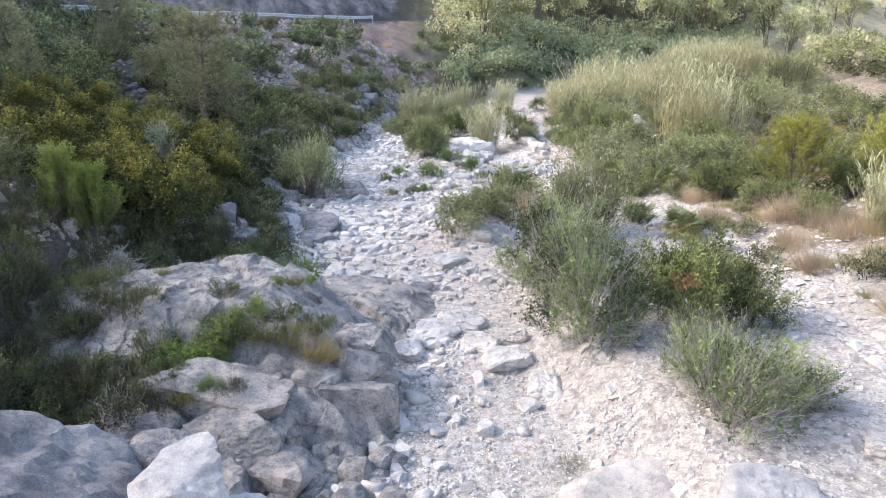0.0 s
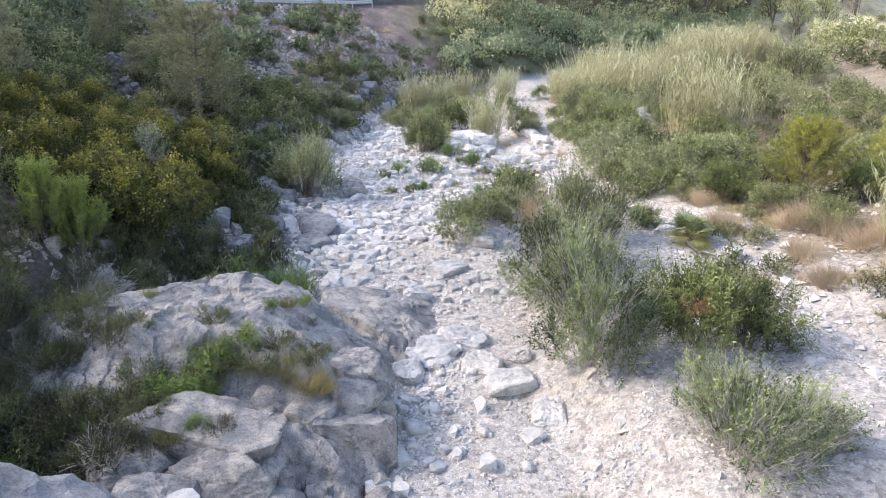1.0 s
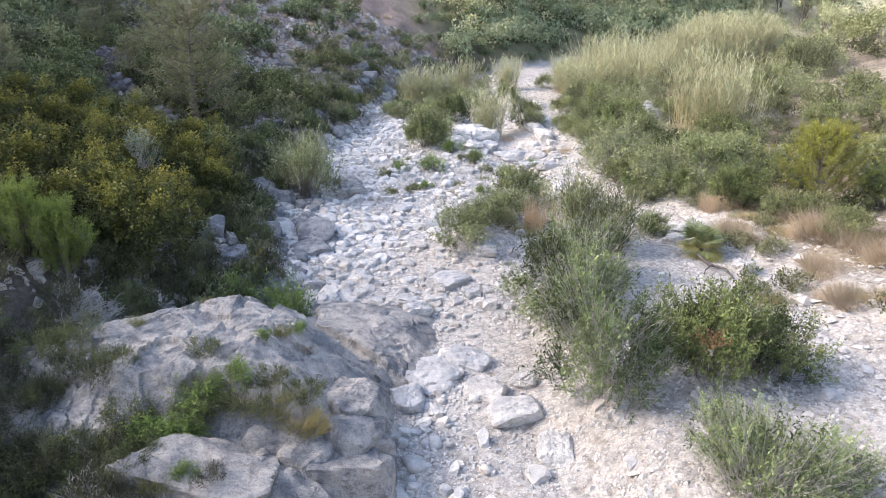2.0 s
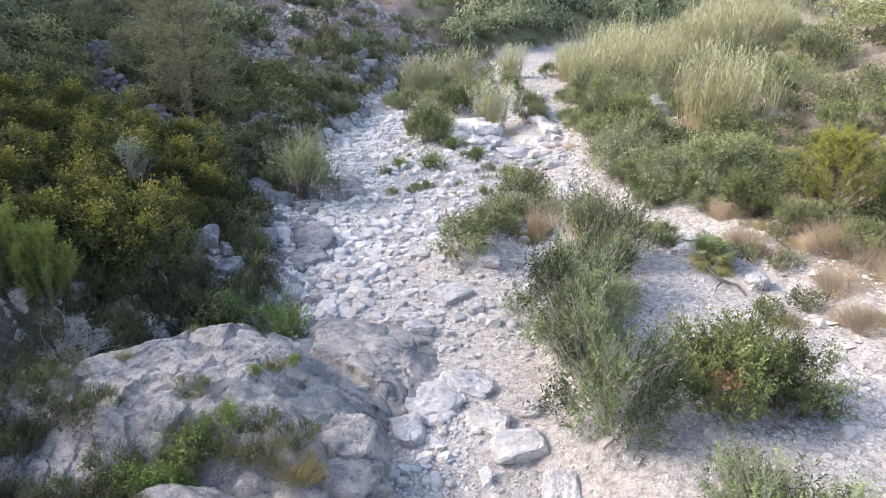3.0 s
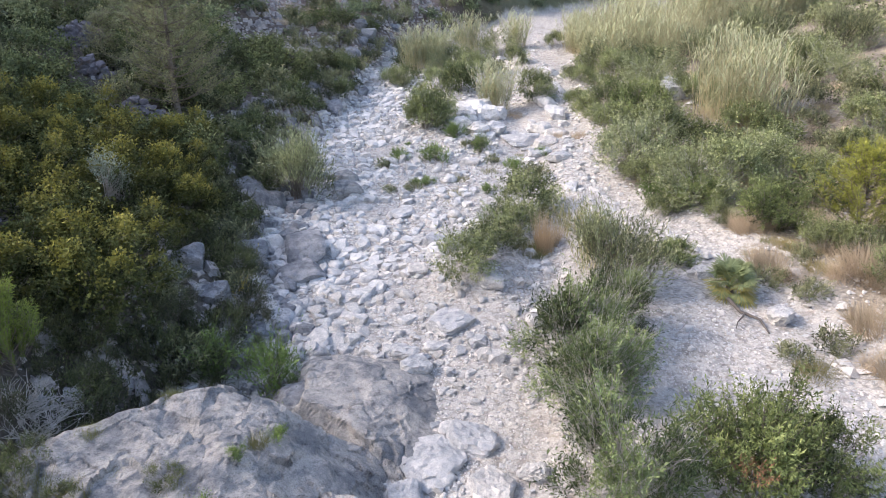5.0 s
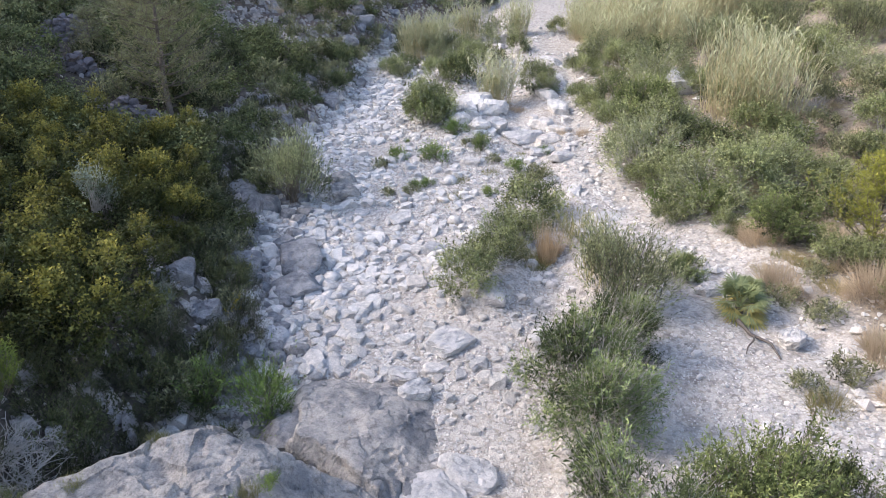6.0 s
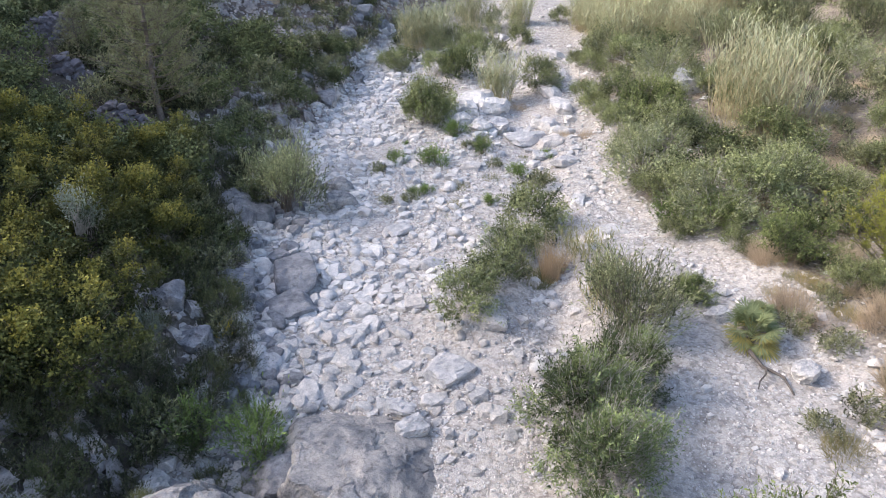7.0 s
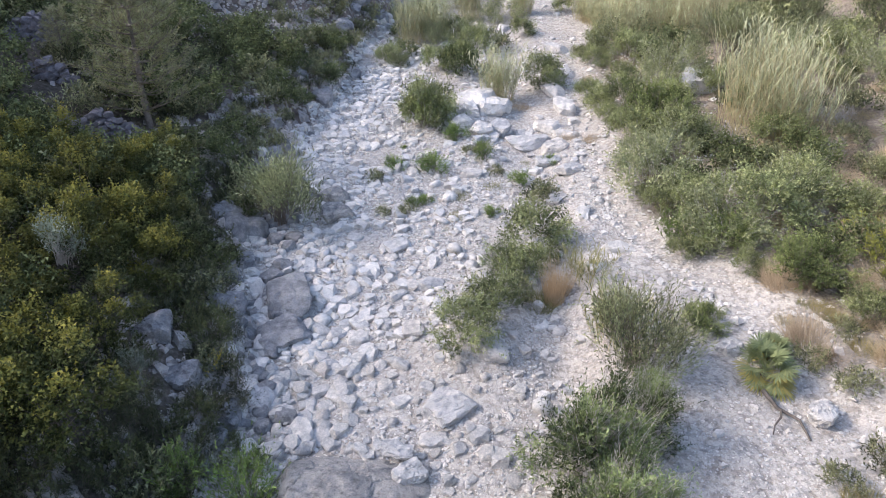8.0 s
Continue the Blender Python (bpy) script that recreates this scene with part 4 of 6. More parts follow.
# blocks: centre, half sizes, turn
BLOCKS = [(-1.85, 11.95, 0.05, 0.9, 0.62, 0.62, 8), (-4.1, 11.2, 0.5, 1.2, 0.65, 0.62, -8), (-2.85, 12.05, 0.35, 0.5, 0.45, 0.6, 30), (-3.0, 10.9, 0.05, 0.65, 0.5, 0.5, 60),
          (-2.3, 11.2, -0.1, 0.55, 0.45, 0.4, 15), (-3.45, 10.3, 0.2, 0.65, 0.5, 0.5, 20), (-2.6, 10.0, -0.15, 0.6, 0.5, 0.4, 75),
          (-5.5, 7.9, 0.75, 2.0, 1.3, 0.7, 5), (-3.55, 7.85, 1.0, 0.55, 0.5, 0.5, 35), (-2.75, 7.6, 0.3, 0.95, 0.7, 0.5, 10), (-1.5, 13.0, -0.1, 0.45, 0.7, 0.5, 0), (-1.6, 12.6, 0.1, 0.5, 0.5, 0.55, 40),
          (-1.2, 12.1, -0.1, 0.4, 0.5, 0.5, 15), (-2.0, 14.3, -0.1, 0.5, 0.5, 0.45, 25), (-1.7, 12.5, 0.45, 0.6, 0.5, 0.45, -20), (-2.6, 14.9, 0.0, 0.5, 0.5, 0.45, 60), (-2.3, 11.75, 0.3, 0.55, 0.45, 0.55, 70),
          (-3.3, 11.35, 0.25, 0.5, 0.42, 0.6, 10), (-4.9, 10.5, 0.2, 0.7, 0.5, 0.55, 30), (-1.65, 13.3, 0.55, 0.6, 0.7, 0.4, 12), (-4.3, 9.6, 0.25, 0.7, 0.6, 0.5, 45), (-3.4, 9.3, -0.05, 0.6, 0.5, 0.4, 80)]


def facets(x, y, size, shift):
    """Flat plates in random tilts: their height, the distance to the nearest seam, and the plate's number."""
    u, v = np.asarray(x) / size, np.asarray(y) / size
    i, j = np.floor(u).astype(int), np.floor(v).astype(int)
    best, second = np.full(u.shape, 9.0), np.full(u.shape, 9.0)
    height, number = np.zeros(u.shape), np.zeros(u.shape, int)
    for a in (-1, 0, 1):
        for b in (-1, 0, 1):
            p, q = (i + a + 17 * shift) % 256, (j + b + 31 * shift) % 256
            du, dv = u - (i + a + TABLE[p, q]), v - (j + b + TABLE[q, (p + 5) % 256])
            d = np.hypot(du, dv)
            tall = (TABLE[(p + 9) % 256, q] - 0.5) * 0.5 + (TABLE[p, (q + 7) % 256] - 0.5) * du + (TABLE[(q + 3) % 256, p] - 0.5) * dv
            nearer = d < best
            second = np.where(nearer, best, np.minimum(second, d))
            height, number, best = np.where(nearer, tall, height), np.where(nearer, p * 256 + q, number), np.where(nearer, d, best)
    return height * size, (second - best) * size, number


def outcrop():
    x, y = np.meshgrid(np.arange(-8.4, 0.2, 0.034), np.arange(6.8, 19.9, 0.034))
    z0 = land(x, y)[0]
    wx, wy = x + 0.22 * fractal(x, y, 1.5, 3, 21), y + 0.22 * fractal(x, y, 1.5, 3, 25)
    _, seam, cell = facets(wx, wy * 1.2, 1.7, 3)
    top = np.full(x.shape, -3.0)
    for planes in MASSES:
        q = np.stack([a + b * (wx + 4) + c * (wy - 14) for a, b, c in planes])
        top = np.maximum(top, -np.log(np.sum(np.exp(-9 * np.clip(q, -4, 9)), 0)) / 9)
    open_seam = np.clip(-0.1 + 2.2 * fractal(x, y, 2.4, 2, 51), 0.0, 1) * np.clip((-1.9 - x) / 0.8, 0.15, 1)
    large, large_seam, _ = facets(wx, wy, 0.75, 5)
    small, _, _ = facets(wx + 0.1 * fractal(x, y, 0.5, 2, 9), wy, 0.26, 8)
    calm = 1 - 0.6 * np.clip((y - 15.9) / 0.5, 0, 1)
    top = top + calm * (0.26 * large + 0.22 * small + 0.13 * fractal(x, y, 0.55, 4, 42)) + 0.08 * fractal(x, y, 1.1, 3, 41)
    top = top - calm * 0.16 * np.clip(1 - np.abs(fractal(x, y, 1.0, 4, 65)) / 0.05, 0, 1) * np.clip(0.2 + 2 * fractal(x, y, 2.0, 2, 67), 0, 1)
    top = top - 0.06 * (calm > 0.9) * np.clip(-0.1 + 1.5 * fractal(x, y, 1.8, 2, 53), 0, 1) * np.exp(-(large_seam / 0.03) ** 2)
    top = top - 0.45 * open_seam * (1.7 * calm - 0.68) * np.exp(-(seam / 0.045) ** 2)
    gy, gx = np.gradient(top, 0.034)
    flat = 1 / (1 + 1.5 * np.hypot(gx, gy))
    top = top + flat * (0.05 * fractal(x, y, 0.24, 3, 45) - 0.07 * np.clip(fractal(x, y, 0.35, 3, 61) - 0.25, 0, 1))
    r = np.random.RandomState(12)
    root = tagged(new("rock_outcrop"), "weathered grey limestone outcrop split by joints beside the bed", "rock outcrop")
    ny, nx = x.shape
    ids = np.arange(nx * ny).reshape(ny, nx)
    quads = np.stack([ids[:-1, :-1], ids[:-1, 1:], ids[1:, 1:], ids[1:, :-1]], -1).reshape(-1, 4)
    p = np.stack([x, y, top], -1).reshape(-1, 3)
    nrm = unit(np.stack([-gx, -gy, np.ones_like(gx)], -1).reshape(-1, 3))
    steep = np.clip(1.3 - 1.3 * nrm[:, 2:], 0, 1)
    bed = (p[:, 2] + 0.2 * p[:, 0] + 0.25 * lump(p, 1.2, 3)) / 0.42
    ledge = np.abs(bed - np.floor(bed) - 0.5)
    p = p + nrm * (0.16 * lump(p, 0.7, 6) + 0.10 * lump(p, 0.22, 9) + 0.22 * (np.minimum(ledge, 0.36) - 0.25))[:, None] * steep
    keep = ((top - z0).ravel()[quads] > -0.06).any(1)
    quads, cells = quads[keep], cell.ravel()[quads[keep][:, 0]]
    # one block for each connected patch of a cell
    at = {tuple(ji): i for i, ji in enumerate(np.stack([quads[:, 0] // nx, quads[:, 0] % nx], 1).tolist())}
    block = np.full(len(quads), -1)
    count = 0
    for (j, i), first in at.items():
        if block[first] >= 0:
            continue
        todo = [(j, i)]
        block[first] = count
        while todo:
            j1, i1 = todo.pop()
            for step in ((j1 + 1, i1), (j1 - 1, i1), (j1, i1 + 1), (j1, i1 - 1)):
                n = at.get(step)
                if n is not None and block[n] < 0 and cells[n] == cells[first]:
                    block[n] = count
                    todo.append(step)
        count += 1
    sizes = np.bincount(block)
    for c in np.where(sizes >= 60)[0]:
        used, inv = np.unique(quads[block == c], return_inverse=True)
        part("block", mesh_of("block", p[used], inv.reshape(-1, 4), ROCK, False), root)
    for k, (bx, by, bz, rx, ry, rz, turn) in enumerate(BLOCKS):
        v, f = rock_points(500 + k, 5 if max(rx, ry) > 0.6 else 4, (rx * 1.15, ry * 1.15, rz * 1.15), 16, 160, 0.14, 0.24 if k == 7 else 0.10, 1.0)
        ob = part("block", mesh_of("block", turned(v + r.normal(size=v.shape) * 0.008, radians(turn)), f, GREY_SHADED_ROCK if k == 7 else LOOSE if k in (8, 9) else ROCK, False), root)
        ob.matrix_basis = pose(bx, by, bz, 0, 27 if bx < -5 else 0, 0)
    for k in range(70):
        bx, by = r.uniform(-4.2, -0.7), r.uniform(8.6, 11.9)
        h = r.uniform(0.1, 0.3)
        v, f = rock_points(600 + k % 9, 2, (h * 1.15, h * 0.95, h * 0.9), 13, 140, 0.08, 0, 1.0)
        ob = part("block", mesh_of("block", v, f, ROCK, False), root)
        ob.matrix_basis = pose(bx, by, ground_z(bx, by) + h * 0.35 + 0.5 * max(0, min(1, -1.6 - bx)) * r.uniform(0, 1), r.uniform(-30, 30), r.uniform(-30, 30), r.uniform(0, 360))
    return x[0], y[:, 0], np.maximum(top, z0)


ROCK_X, ROCK_Y, ROCK_Z = outcrop()


def on_rock(x, y):
    """True where the outcrop stands out of the ground."""
    i, j = np.clip(((x - ROCK_X[0]) / 0.034).astype(int), 0, len(ROCK_X) - 1), np.clip(((y - ROCK_Y[0]) / 0.034).astype(int), 0, len(ROCK_Y) - 1)
    return (x > ROCK_X[0]) & (x < ROCK_X[-1]) & (y > ROCK_Y[0]) & (y < ROCK_Y[-1]) & (ROCK_Z[j, i] > land(x, y)[0] + 0.02)


def rock_z(x, y):
    i, j = int(np.argmin(abs(ROCK_X - x))), int(np.argmin(abs(ROCK_Y - y)))
    high = [bz + 0.8 * rz for bx, by, bz, rx, ry, rz, _ in BLOCKS if ((x - bx) / rx) ** 2 + ((y - by) / ry) ** 2 < 0.8]
    return max(float(ROCK_Z[j, i]), *high, -9)


# ---- boulders ----
GREY = "blue-grey limestone boulder at the edge of the bed"
boulder(-3.85, 30.3, (0.55, 0.45, 0.42), 6, 0.3, label="dark grey rounded boulder in the stony bed", mat=ROCK)
boulder(-4.1, 31.6, (0.6, 0.5, 0.4), 61, 0.9, label=GREY, mat=ROCK)
boulder(-4.6, 25.4, (0.75, 1.3, 0.42), 8, 0.2, 0.4, label="flat grey limestone slab at the bank, bluish shade in its colour", mat=GREY_SHADED_ROCK, round_off=14)
boulder(-4.35, 23.9, (0.7, 0.8, 0.35), 81, 0.7, 0.4, label="flat grey limestone slab at the bank, bluish shade in its colour", mat=GREY_SHADED_ROCK)
boulder(-3.2, 17.4, (0.8, 0.6, 0.5), 91, 0.4, 0.4, label=GREY, mat=GREY_SHADED_ROCK)
boulder(-0.75, 18.95, (0.45, 0.33, 0.3), 10, 0.5, 0.3, label="angular pale boulder with a shadowed foot")
boulder(-1.15, 19.7, (0.42, 0.26, 0.2), 101, -0.2, 0.3)
boulder(1.75, 15.55, (0.32, 0.22, 0.2), 11, -0.3, 0.3, label="grey-brown cobble standing out of pale gravel")
for bx, by, rx, ry, rz, seed in ((1.2, 39.9, 0.8, 0.9, 0.55, 12), (1.8, 39.2, 0.7, 0.6, 0.5, 124), (0.8, 38.9, 0.55, 0.6, 0.45, 127), (1.5, 40.9, 0.8, 0.7, 0.5, 128), (2.3, 40.0, 0.6, 0.7, 0.5, 129)):
    boulder(bx, by, (rx, ry, rz), seed, seed * 0.4, 0.42, label="broken white limestone face on the gravel island", mat=LOOSE, box=0.0, planes=18, grain=0.10)
boulder(0.6, 37.2, (0.55, 0.45, 0.4), 125, 0.1, 0.35, mat=LOOSE)
boulder(1.4, 36.9, (0.6, 0.5, 0.3), 126, 0.7, 0.35, mat=LOOSE)
boulder(2.2, 37.3, (0.6, 0.5, 0.4), 121, 1.2, 0.4)
for bx, by, rx, seed in ((4.3, 37.6, 0.7, 151), (5.0, 36.6, 0.6, 152), (4.0, 34.4, 0.6, 153), (4.7, 33.2, 0.55, 154), (3.9, 31.4, 0.5, 155), (4.6, 29.8, 0.5, 156), (5.3, 39.4, 0.8, 157), (5.0, 42.0, 0.8, 158), (5.6, 45.0, 0.9, 159), (6.0, 48.5, 0.9, 160), (3.6, 28.6, 0.4, 161), (5.3, 27.4, 0.45, 162), (4.4, 26.2, 0.35, 163)):
    boulder(bx, by, (rx, rx * 0.6, rx * 0.45), seed, seed * 0.35, 0.40, 3, label="pale ledge stone lying across the side channel")
boulder(3.3, 36.4, (0.9, 0.5, 0.35), 122, 0.2, 0.4, label="flat pale rock ledge in the bed")
boulder(4.4, 35.6, (0.7, 0.5, 0.3), 123, 0.6, 0.4)
for bx, by, rx, ry, seed in ((-0.3, 16.0, 0.75, 0.7, 41), (0.55, 16.6, 0.5, 0.65, 42), (1.45, 14.3, 0.45, 0.7, 43), (0.9, 15.2, 0.5, 0.45, 44), (-0.75, 14.9, 0.4, 0.5, 45), (0.1, 20.9, 0.7, 0.6, 46), (2.1, 13.2, 0.5, 0.4, 47), (1.2, 22.6, 0.5, 0.4, 48)):
    boulder(bx, by, (rx, ry, 0.24), seed, seed * 0.7, 0.40, 4, label="smooth pale bedrock showing through the gravel", round_off=18)
boulder(2.9, 9.0, (1.3, 0.85, 0.42), 13, 0.35, 0.5, 5, label="broad bedrock hump in the gravel", grain=0.08)
boulder(4.5, 8.1, (0.9, 0.6, 0.45), 131, 0.9, 0.58, 5, label="broad pale bedrock hump in the gravel")
boulder(7.0, 9.4, (0.6, 0.35, 0.25), 132, -0.4, 0.45, label="grey rock at the edge of the gravel channel")
boulder(-7.25, 22.4, (0.5, 0.42, 0.5), 14, 0.2, 0.4, label="grey weathered rock among dark bushes", mat=GREY_SHADED_ROCK)
boulder(-6.2, 21.2, (0.5, 0.4, 0.35), 141, 0.9, 0.4, label="grey weathered rock among dark bushes", mat=GREY_SHADED_ROCK)
boulder(-6.0, 24.5, (0.55, 0.45, 0.35), 142, 0.4, 0.35, label="grey weathered rock among dark bushes", mat=GREY_SHADED_ROCK)
boulder(10.9, 39.3, (0.8, 0.7, 0.7), 15, 0.3, 0.3, label="pale rock face below the reeds")
boulder(7.0, 22.2, (0.35, 0.28, 0.25), 16, 0.3, 0.35)
boulder(8.2, 19.9, (0.4, 0.3, 0.3), 17, 0.8, 0.35)
protos = [new("boulder", mesh_of("boulder", rock_points(200 + k, 3, (0.55, 0.42, 0.29 + 0.03 * (k % 3)), 13, 140, 0.10, 0.06, 1.0)[0], SPHERES[3][1], BOULDER, False)) for k in range(8)]
for ob in protos:
    tagged(ob, "grey limestone boulder lying in the stony bed", "boulder", "boulders in the river bed")
rb = np.random.RandomState(5)
laid, tries = 0, 0
while laid < 190 and tries < 4000:
    tries += 1
    y = rb.uniform(8, 62) if laid > 150 else rb.uniform(17, 46)
    xl, xr = float(soft_line(y, LEFT_Y, LEFT_X)), float(soft_line(y, RIGHT_Y, RIGHT_X))
    if laid % 3 == 0:
        x = xl + rb.uniform(-1.2, 0.8)
    elif y > 17:
        x = rb.uniform(xl, 1.0 if y < 34 else xr)
    else:
        x = rb.uniform(-0.6, 2.2)
    if on_rock(np.array([x]), np.array([y]))[0]:
        continue
    s = min(rb.lognormal(-0.7, 0.4) * (0.85 if laid % 3 == 0 else 1.0), 1.1)
    m = pose(x, y, ground_z(x, y) - 0.02 * s, rb.uniform(-15, 15), rb.uniform(-15, 15), rb.uniform(0, 360)) @ Matrix.Diagonal((s, s * rb.uniform(0.8, 1.2), s, 1))
    if laid < 8:
        protos[laid].matrix_basis = m
    else:
        copy_thing(protos[laid % 8], m)
    laid += 1

for k in range(70):
    x, y = rb.uniform(-5.4, -0.9), rb.uniform(15.5, 29)
    if on_rock(np.array([x]), np.array([y]))[0] or x < float(soft_line(y, LEFT_Y, LEFT_X)) - 0.8:
        continue
    s = rb.uniform(0.28, 0.62)
    copy_thing(protos[k % 8], pose(x, y, ground_z(x, y) - 0.01, rb.uniform(-15, 15), rb.uniform(-15, 15), rb.uniform(0, 360)) @ Matrix.Diagonal((s / protos[k % 8].scale[0], s / protos[k % 8].scale[1] * rb.uniform(0.75, 1.1), s / protos[k % 8].scale[2], 1)))

# weathered rocks that crop out of the left bank, bluish shade in their colour
ledges = [new("bank_rock", mesh_of("bank_rock", rock_points(230 + k, 3, (0.8, 0.6, 0.5), 13, 140, 0.12, 0.08, 1.0)[0], SPHERES[3][1], GREY_SHADED_ROCK, False)) for k in range(4)]
for ob in ledges:
    tagged(ob, "weathered grey limestone rock cropping out of the bank", "rock", "rocks on the left bank")
for k in range(30):
    y = rb.uniform(27, 60)
    x = float(soft_line(y, LEFT_Y, LEFT_X)) - rb.uniform(0.1, 2.6)
    s = rb.uniform(0.35, 0.9) * (1 if y < 44 else 1.25)
    m = pose(x, y, ground_z(x, y) + 0.05 * s, rb.uniform(-15, 15), rb.uniform(-15, 15), rb.uniform(0, 360)) @ Matrix.Scale(s, 4)
    if k < 4:
        ledges[k].matrix_basis = m
    else:
        copy_thing(ledges[k % 4], m @ Matrix.Scale(1 / ledges[k % 4].scale[0], 4))

for k in range(64):
    y = rb.uniform(15.5, 34)
    x = float(soft_line(y, LEFT_Y, LEFT_X)) + rb.uniform(-0.7, 1.3)
    s = rb.uniform(0.2, 0.55)
    if not on_rock(np.array([x]), np.array([y]))[0]:
        copy_thing(ledges[k % 4], pose(x, y, ground_z(x, y) + 0.08 * s, rb.uniform(-15, 15), rb.uniform(-15, 15), rb.uniform(0, 360)) @ Matrix.Scale(s / ledges[k % 4].scale[0], 4))

for k in range(30):
    x, y, s = rb.uniform(-4.8, -2.7), rb.uniform(15.2, 18.2), rb.uniform(0.18, 0.45)
    if not on_rock(np.array([x]), np.array([y]))[0]:
        copy_thing(ledges[k % 4], pose(x, y, ground_z(x, y) + 0.08 * s, rb.uniform(-15, 15), rb.uniform(-15, 15), rb.uniform(0, 360)) @ Matrix.Scale(s / ledges[k % 4].scale[0], 4))

# ---- the bushes of the gravel bar and the island ----
settle(oleander, 2.85, 18.8, 1.0, tall=1.2)
settle(oleander, 3.9, 19.3, 0.72, 200, tall=1.1)
settle(oleander, 3.1, 14.0, 0.92, 40, tall=1.35, label="large oleander bush with many bare grey twigs")
settle(oleander, 3.0, 17.1, 0.95, 130, tall=1.1)
rusty = settle(lentisk, 5.25, 14.2, 0.97, 0, tall=1.4)
rust = bush_meshes("dead_branch", seed=33, R=0.3, H=0.45, leaf=RUST, bark=BARK, shoots=42, per=7, leaf_l=0.06, leaf_w=0.022, shoot=0.16, lumps=4, stems=8)
tagged(part("dead_branch", rust[1], rusty, "rusty brown dead leaves"), kind="stuff").location = (-0.45, -0.95, 0.7)
settle(lentisk_b, 6.35, 14.4, 0.82, 200, tall=1.25)
settle(oleander_b, 4.6, 10.3, 0.9, tall=1.25)
settle(oleander_b, 4.7, 11.4, 0.6, 15, tall=1.7)
settle(oleander_b, 5.75, 11.0, 0.75, 77)
settle(deadbush, 6.3, 10.7, 1.0, label="bare brittle twigs beside the oleander bush")
settle(greybush, 4.5, 21.6, 1.05, tall=1.15, label="grey-green twiggy willow bush on the gravel bar")
settle(shortreeds, 4.5, 22.9, 1.0)
settle(shortreeds, 4.2, 26.0, 0.8)
settle(lentisk_b, 6.5, 23.2, 0.5, label="small dark evergreen bush on gravel")
settle(bankbush, 0.45, 23.0, 0.85, label="dense green bush on the gravel island")
settle(bankbush, 1.35, 24.2, 0.75)
settle(dullbush, 1.9, 25.0, 0.7)
settle(oleander_b, 2.0, 26.4, 0.75)
settle(bankbush, 2.3, 26.3, 0.8)
settle(bankbush, 2.75, 27.9, 1.1, label="dense green bush on the gravel island")
settle(dullbush, 3.5, 31.6, 0.85)
settle(orangetuft, 3.1, 25.2, 1.0, tall=1.4)
settle(orangetuft, 3.35, 25.6, 0.9)
settle(olivetuft, 2.5, 25.0, 2.0, label="dark green upright grass tuft")
settle(palm, 7.4, 21.2, 1.0)
settle(palm, 7.9, 22.0, 0.6)
settle(dullbush, 7.7, 18.0, 0.5, label="small olive bush on the gravel bar")
settle(meadowtuft, 7.95, 17.5, 1.4)
settle(olivetuft, 8.0, 17.6, 1.2)
settle(olivetuft, 2.25, 10.5, 0.9, label="small green tuft in the gravel")
settle(herb, -0.45, 33.7, 1.4)
settle(herb, 0.45, 36.3, 1.2)
settle(herb, -2.15, 34.0, 1.0)
settle(herb, 2.8, 33.0, 1.0)
settle(willowlet, 1.4, 34.6, 0.7)
settle(olivetuft, -2.4, 31.1, 0.9)
settle(olivetuft, 0.5, 31.7, 1.2)
settle(olivetuft, 0.3, 30.3, 1.1)
settle(olivetuft, 1.7, 32.5, 1.2)
settle(drytuft, 4.9, 36.4, 0.8)
settle(drytuft, 3.3, 40.5, 0.9)
settle(lentisk_b, -1.05, 37.9, 0.95, tall=1.25)
settle(bankbush, -0.95, 37.7, 1.2, tall=1.15, label="rounded dark green bush on the gravel island")
settle(darkbush, 0.66, 45.3, 0.95, tall=1.5)
settle(bankbush, 0.5, 45.9, 0.8, tall=1.3)
settle(reeds, 2.45, 41.6, 0.95, tall=0.95)
settle(bankbush, 4.55, 43.1, 1.0, tall=1.1)
settle(oleander_b, 4.9, 42.6, 0.7)
settle(paleshrub, 3.6, 56.6, 1.1, tall=1.1)
settle(reeds, 4.8, 57.0, 0.9)
settle(reeds, -2.2, 51.6, 1.0)
settle(reeds, -1.0, 52.0, 0.95)
settle(reeds, 1.5, 57.5, 1.0)
settle(bankbush, -3.2, 47.5, 0.8)
settle(dullbush, 0.8, 51, 1.2)
settle(dullbush, 2.6, 50, 1.3)
settle(bankbush, 4.4, 52, 0.8)
settle(bankbush, 7.6, 57.5, 0.7)

rh = np.random.RandomState(23)
for k in range(34):
    y = rh.uniform(27, 42)
    x = rh.uniform(-2.8, 4.4)
    settle((olivetuft, herb, olivetuft, dullbush, meadowtuft)[k % 5], x, y, rh.uniform(0.3, 0.75) * (0.7 if k % 5 == 3 else 1.0))

# ---- the right bank ----
settle(paleshrub, 7.1, 30.7, 1.15, 60, tall=1.05, label="large grey-green oleander bush on the bank")
settle(lentisk_b, 8.3, 35.6, 1.2, tall=1.2)
settle(bankbush, 7.3, 34.6, 1.0)
settle(paleshrub, 8.6, 33.2, 0.9)
settle(bankbush, 7.4, 38.4, 1.0)
settle(bankbush, 8.8, 33.6, 1.1)
settle(paleshrub, 9.1, 46.5, 1.25)
settle(darkbush, 11.6, 45.6, 1.1)
settle(herb, 7.4, 27.3, 1.7)
settle(bankbush, 9.7, 27.8, 1.2)
settle(bankbush, 8.2, 29.2, 0.9)
settle(bankbush, 11.2, 28.6, 1.0)
settle(lentisk_b, 8.5, 26.9, 0.75)
settle(lentisk_b, 9.6, 24.6, 0.95, label="lush dark green bush on the bank above the gravel")
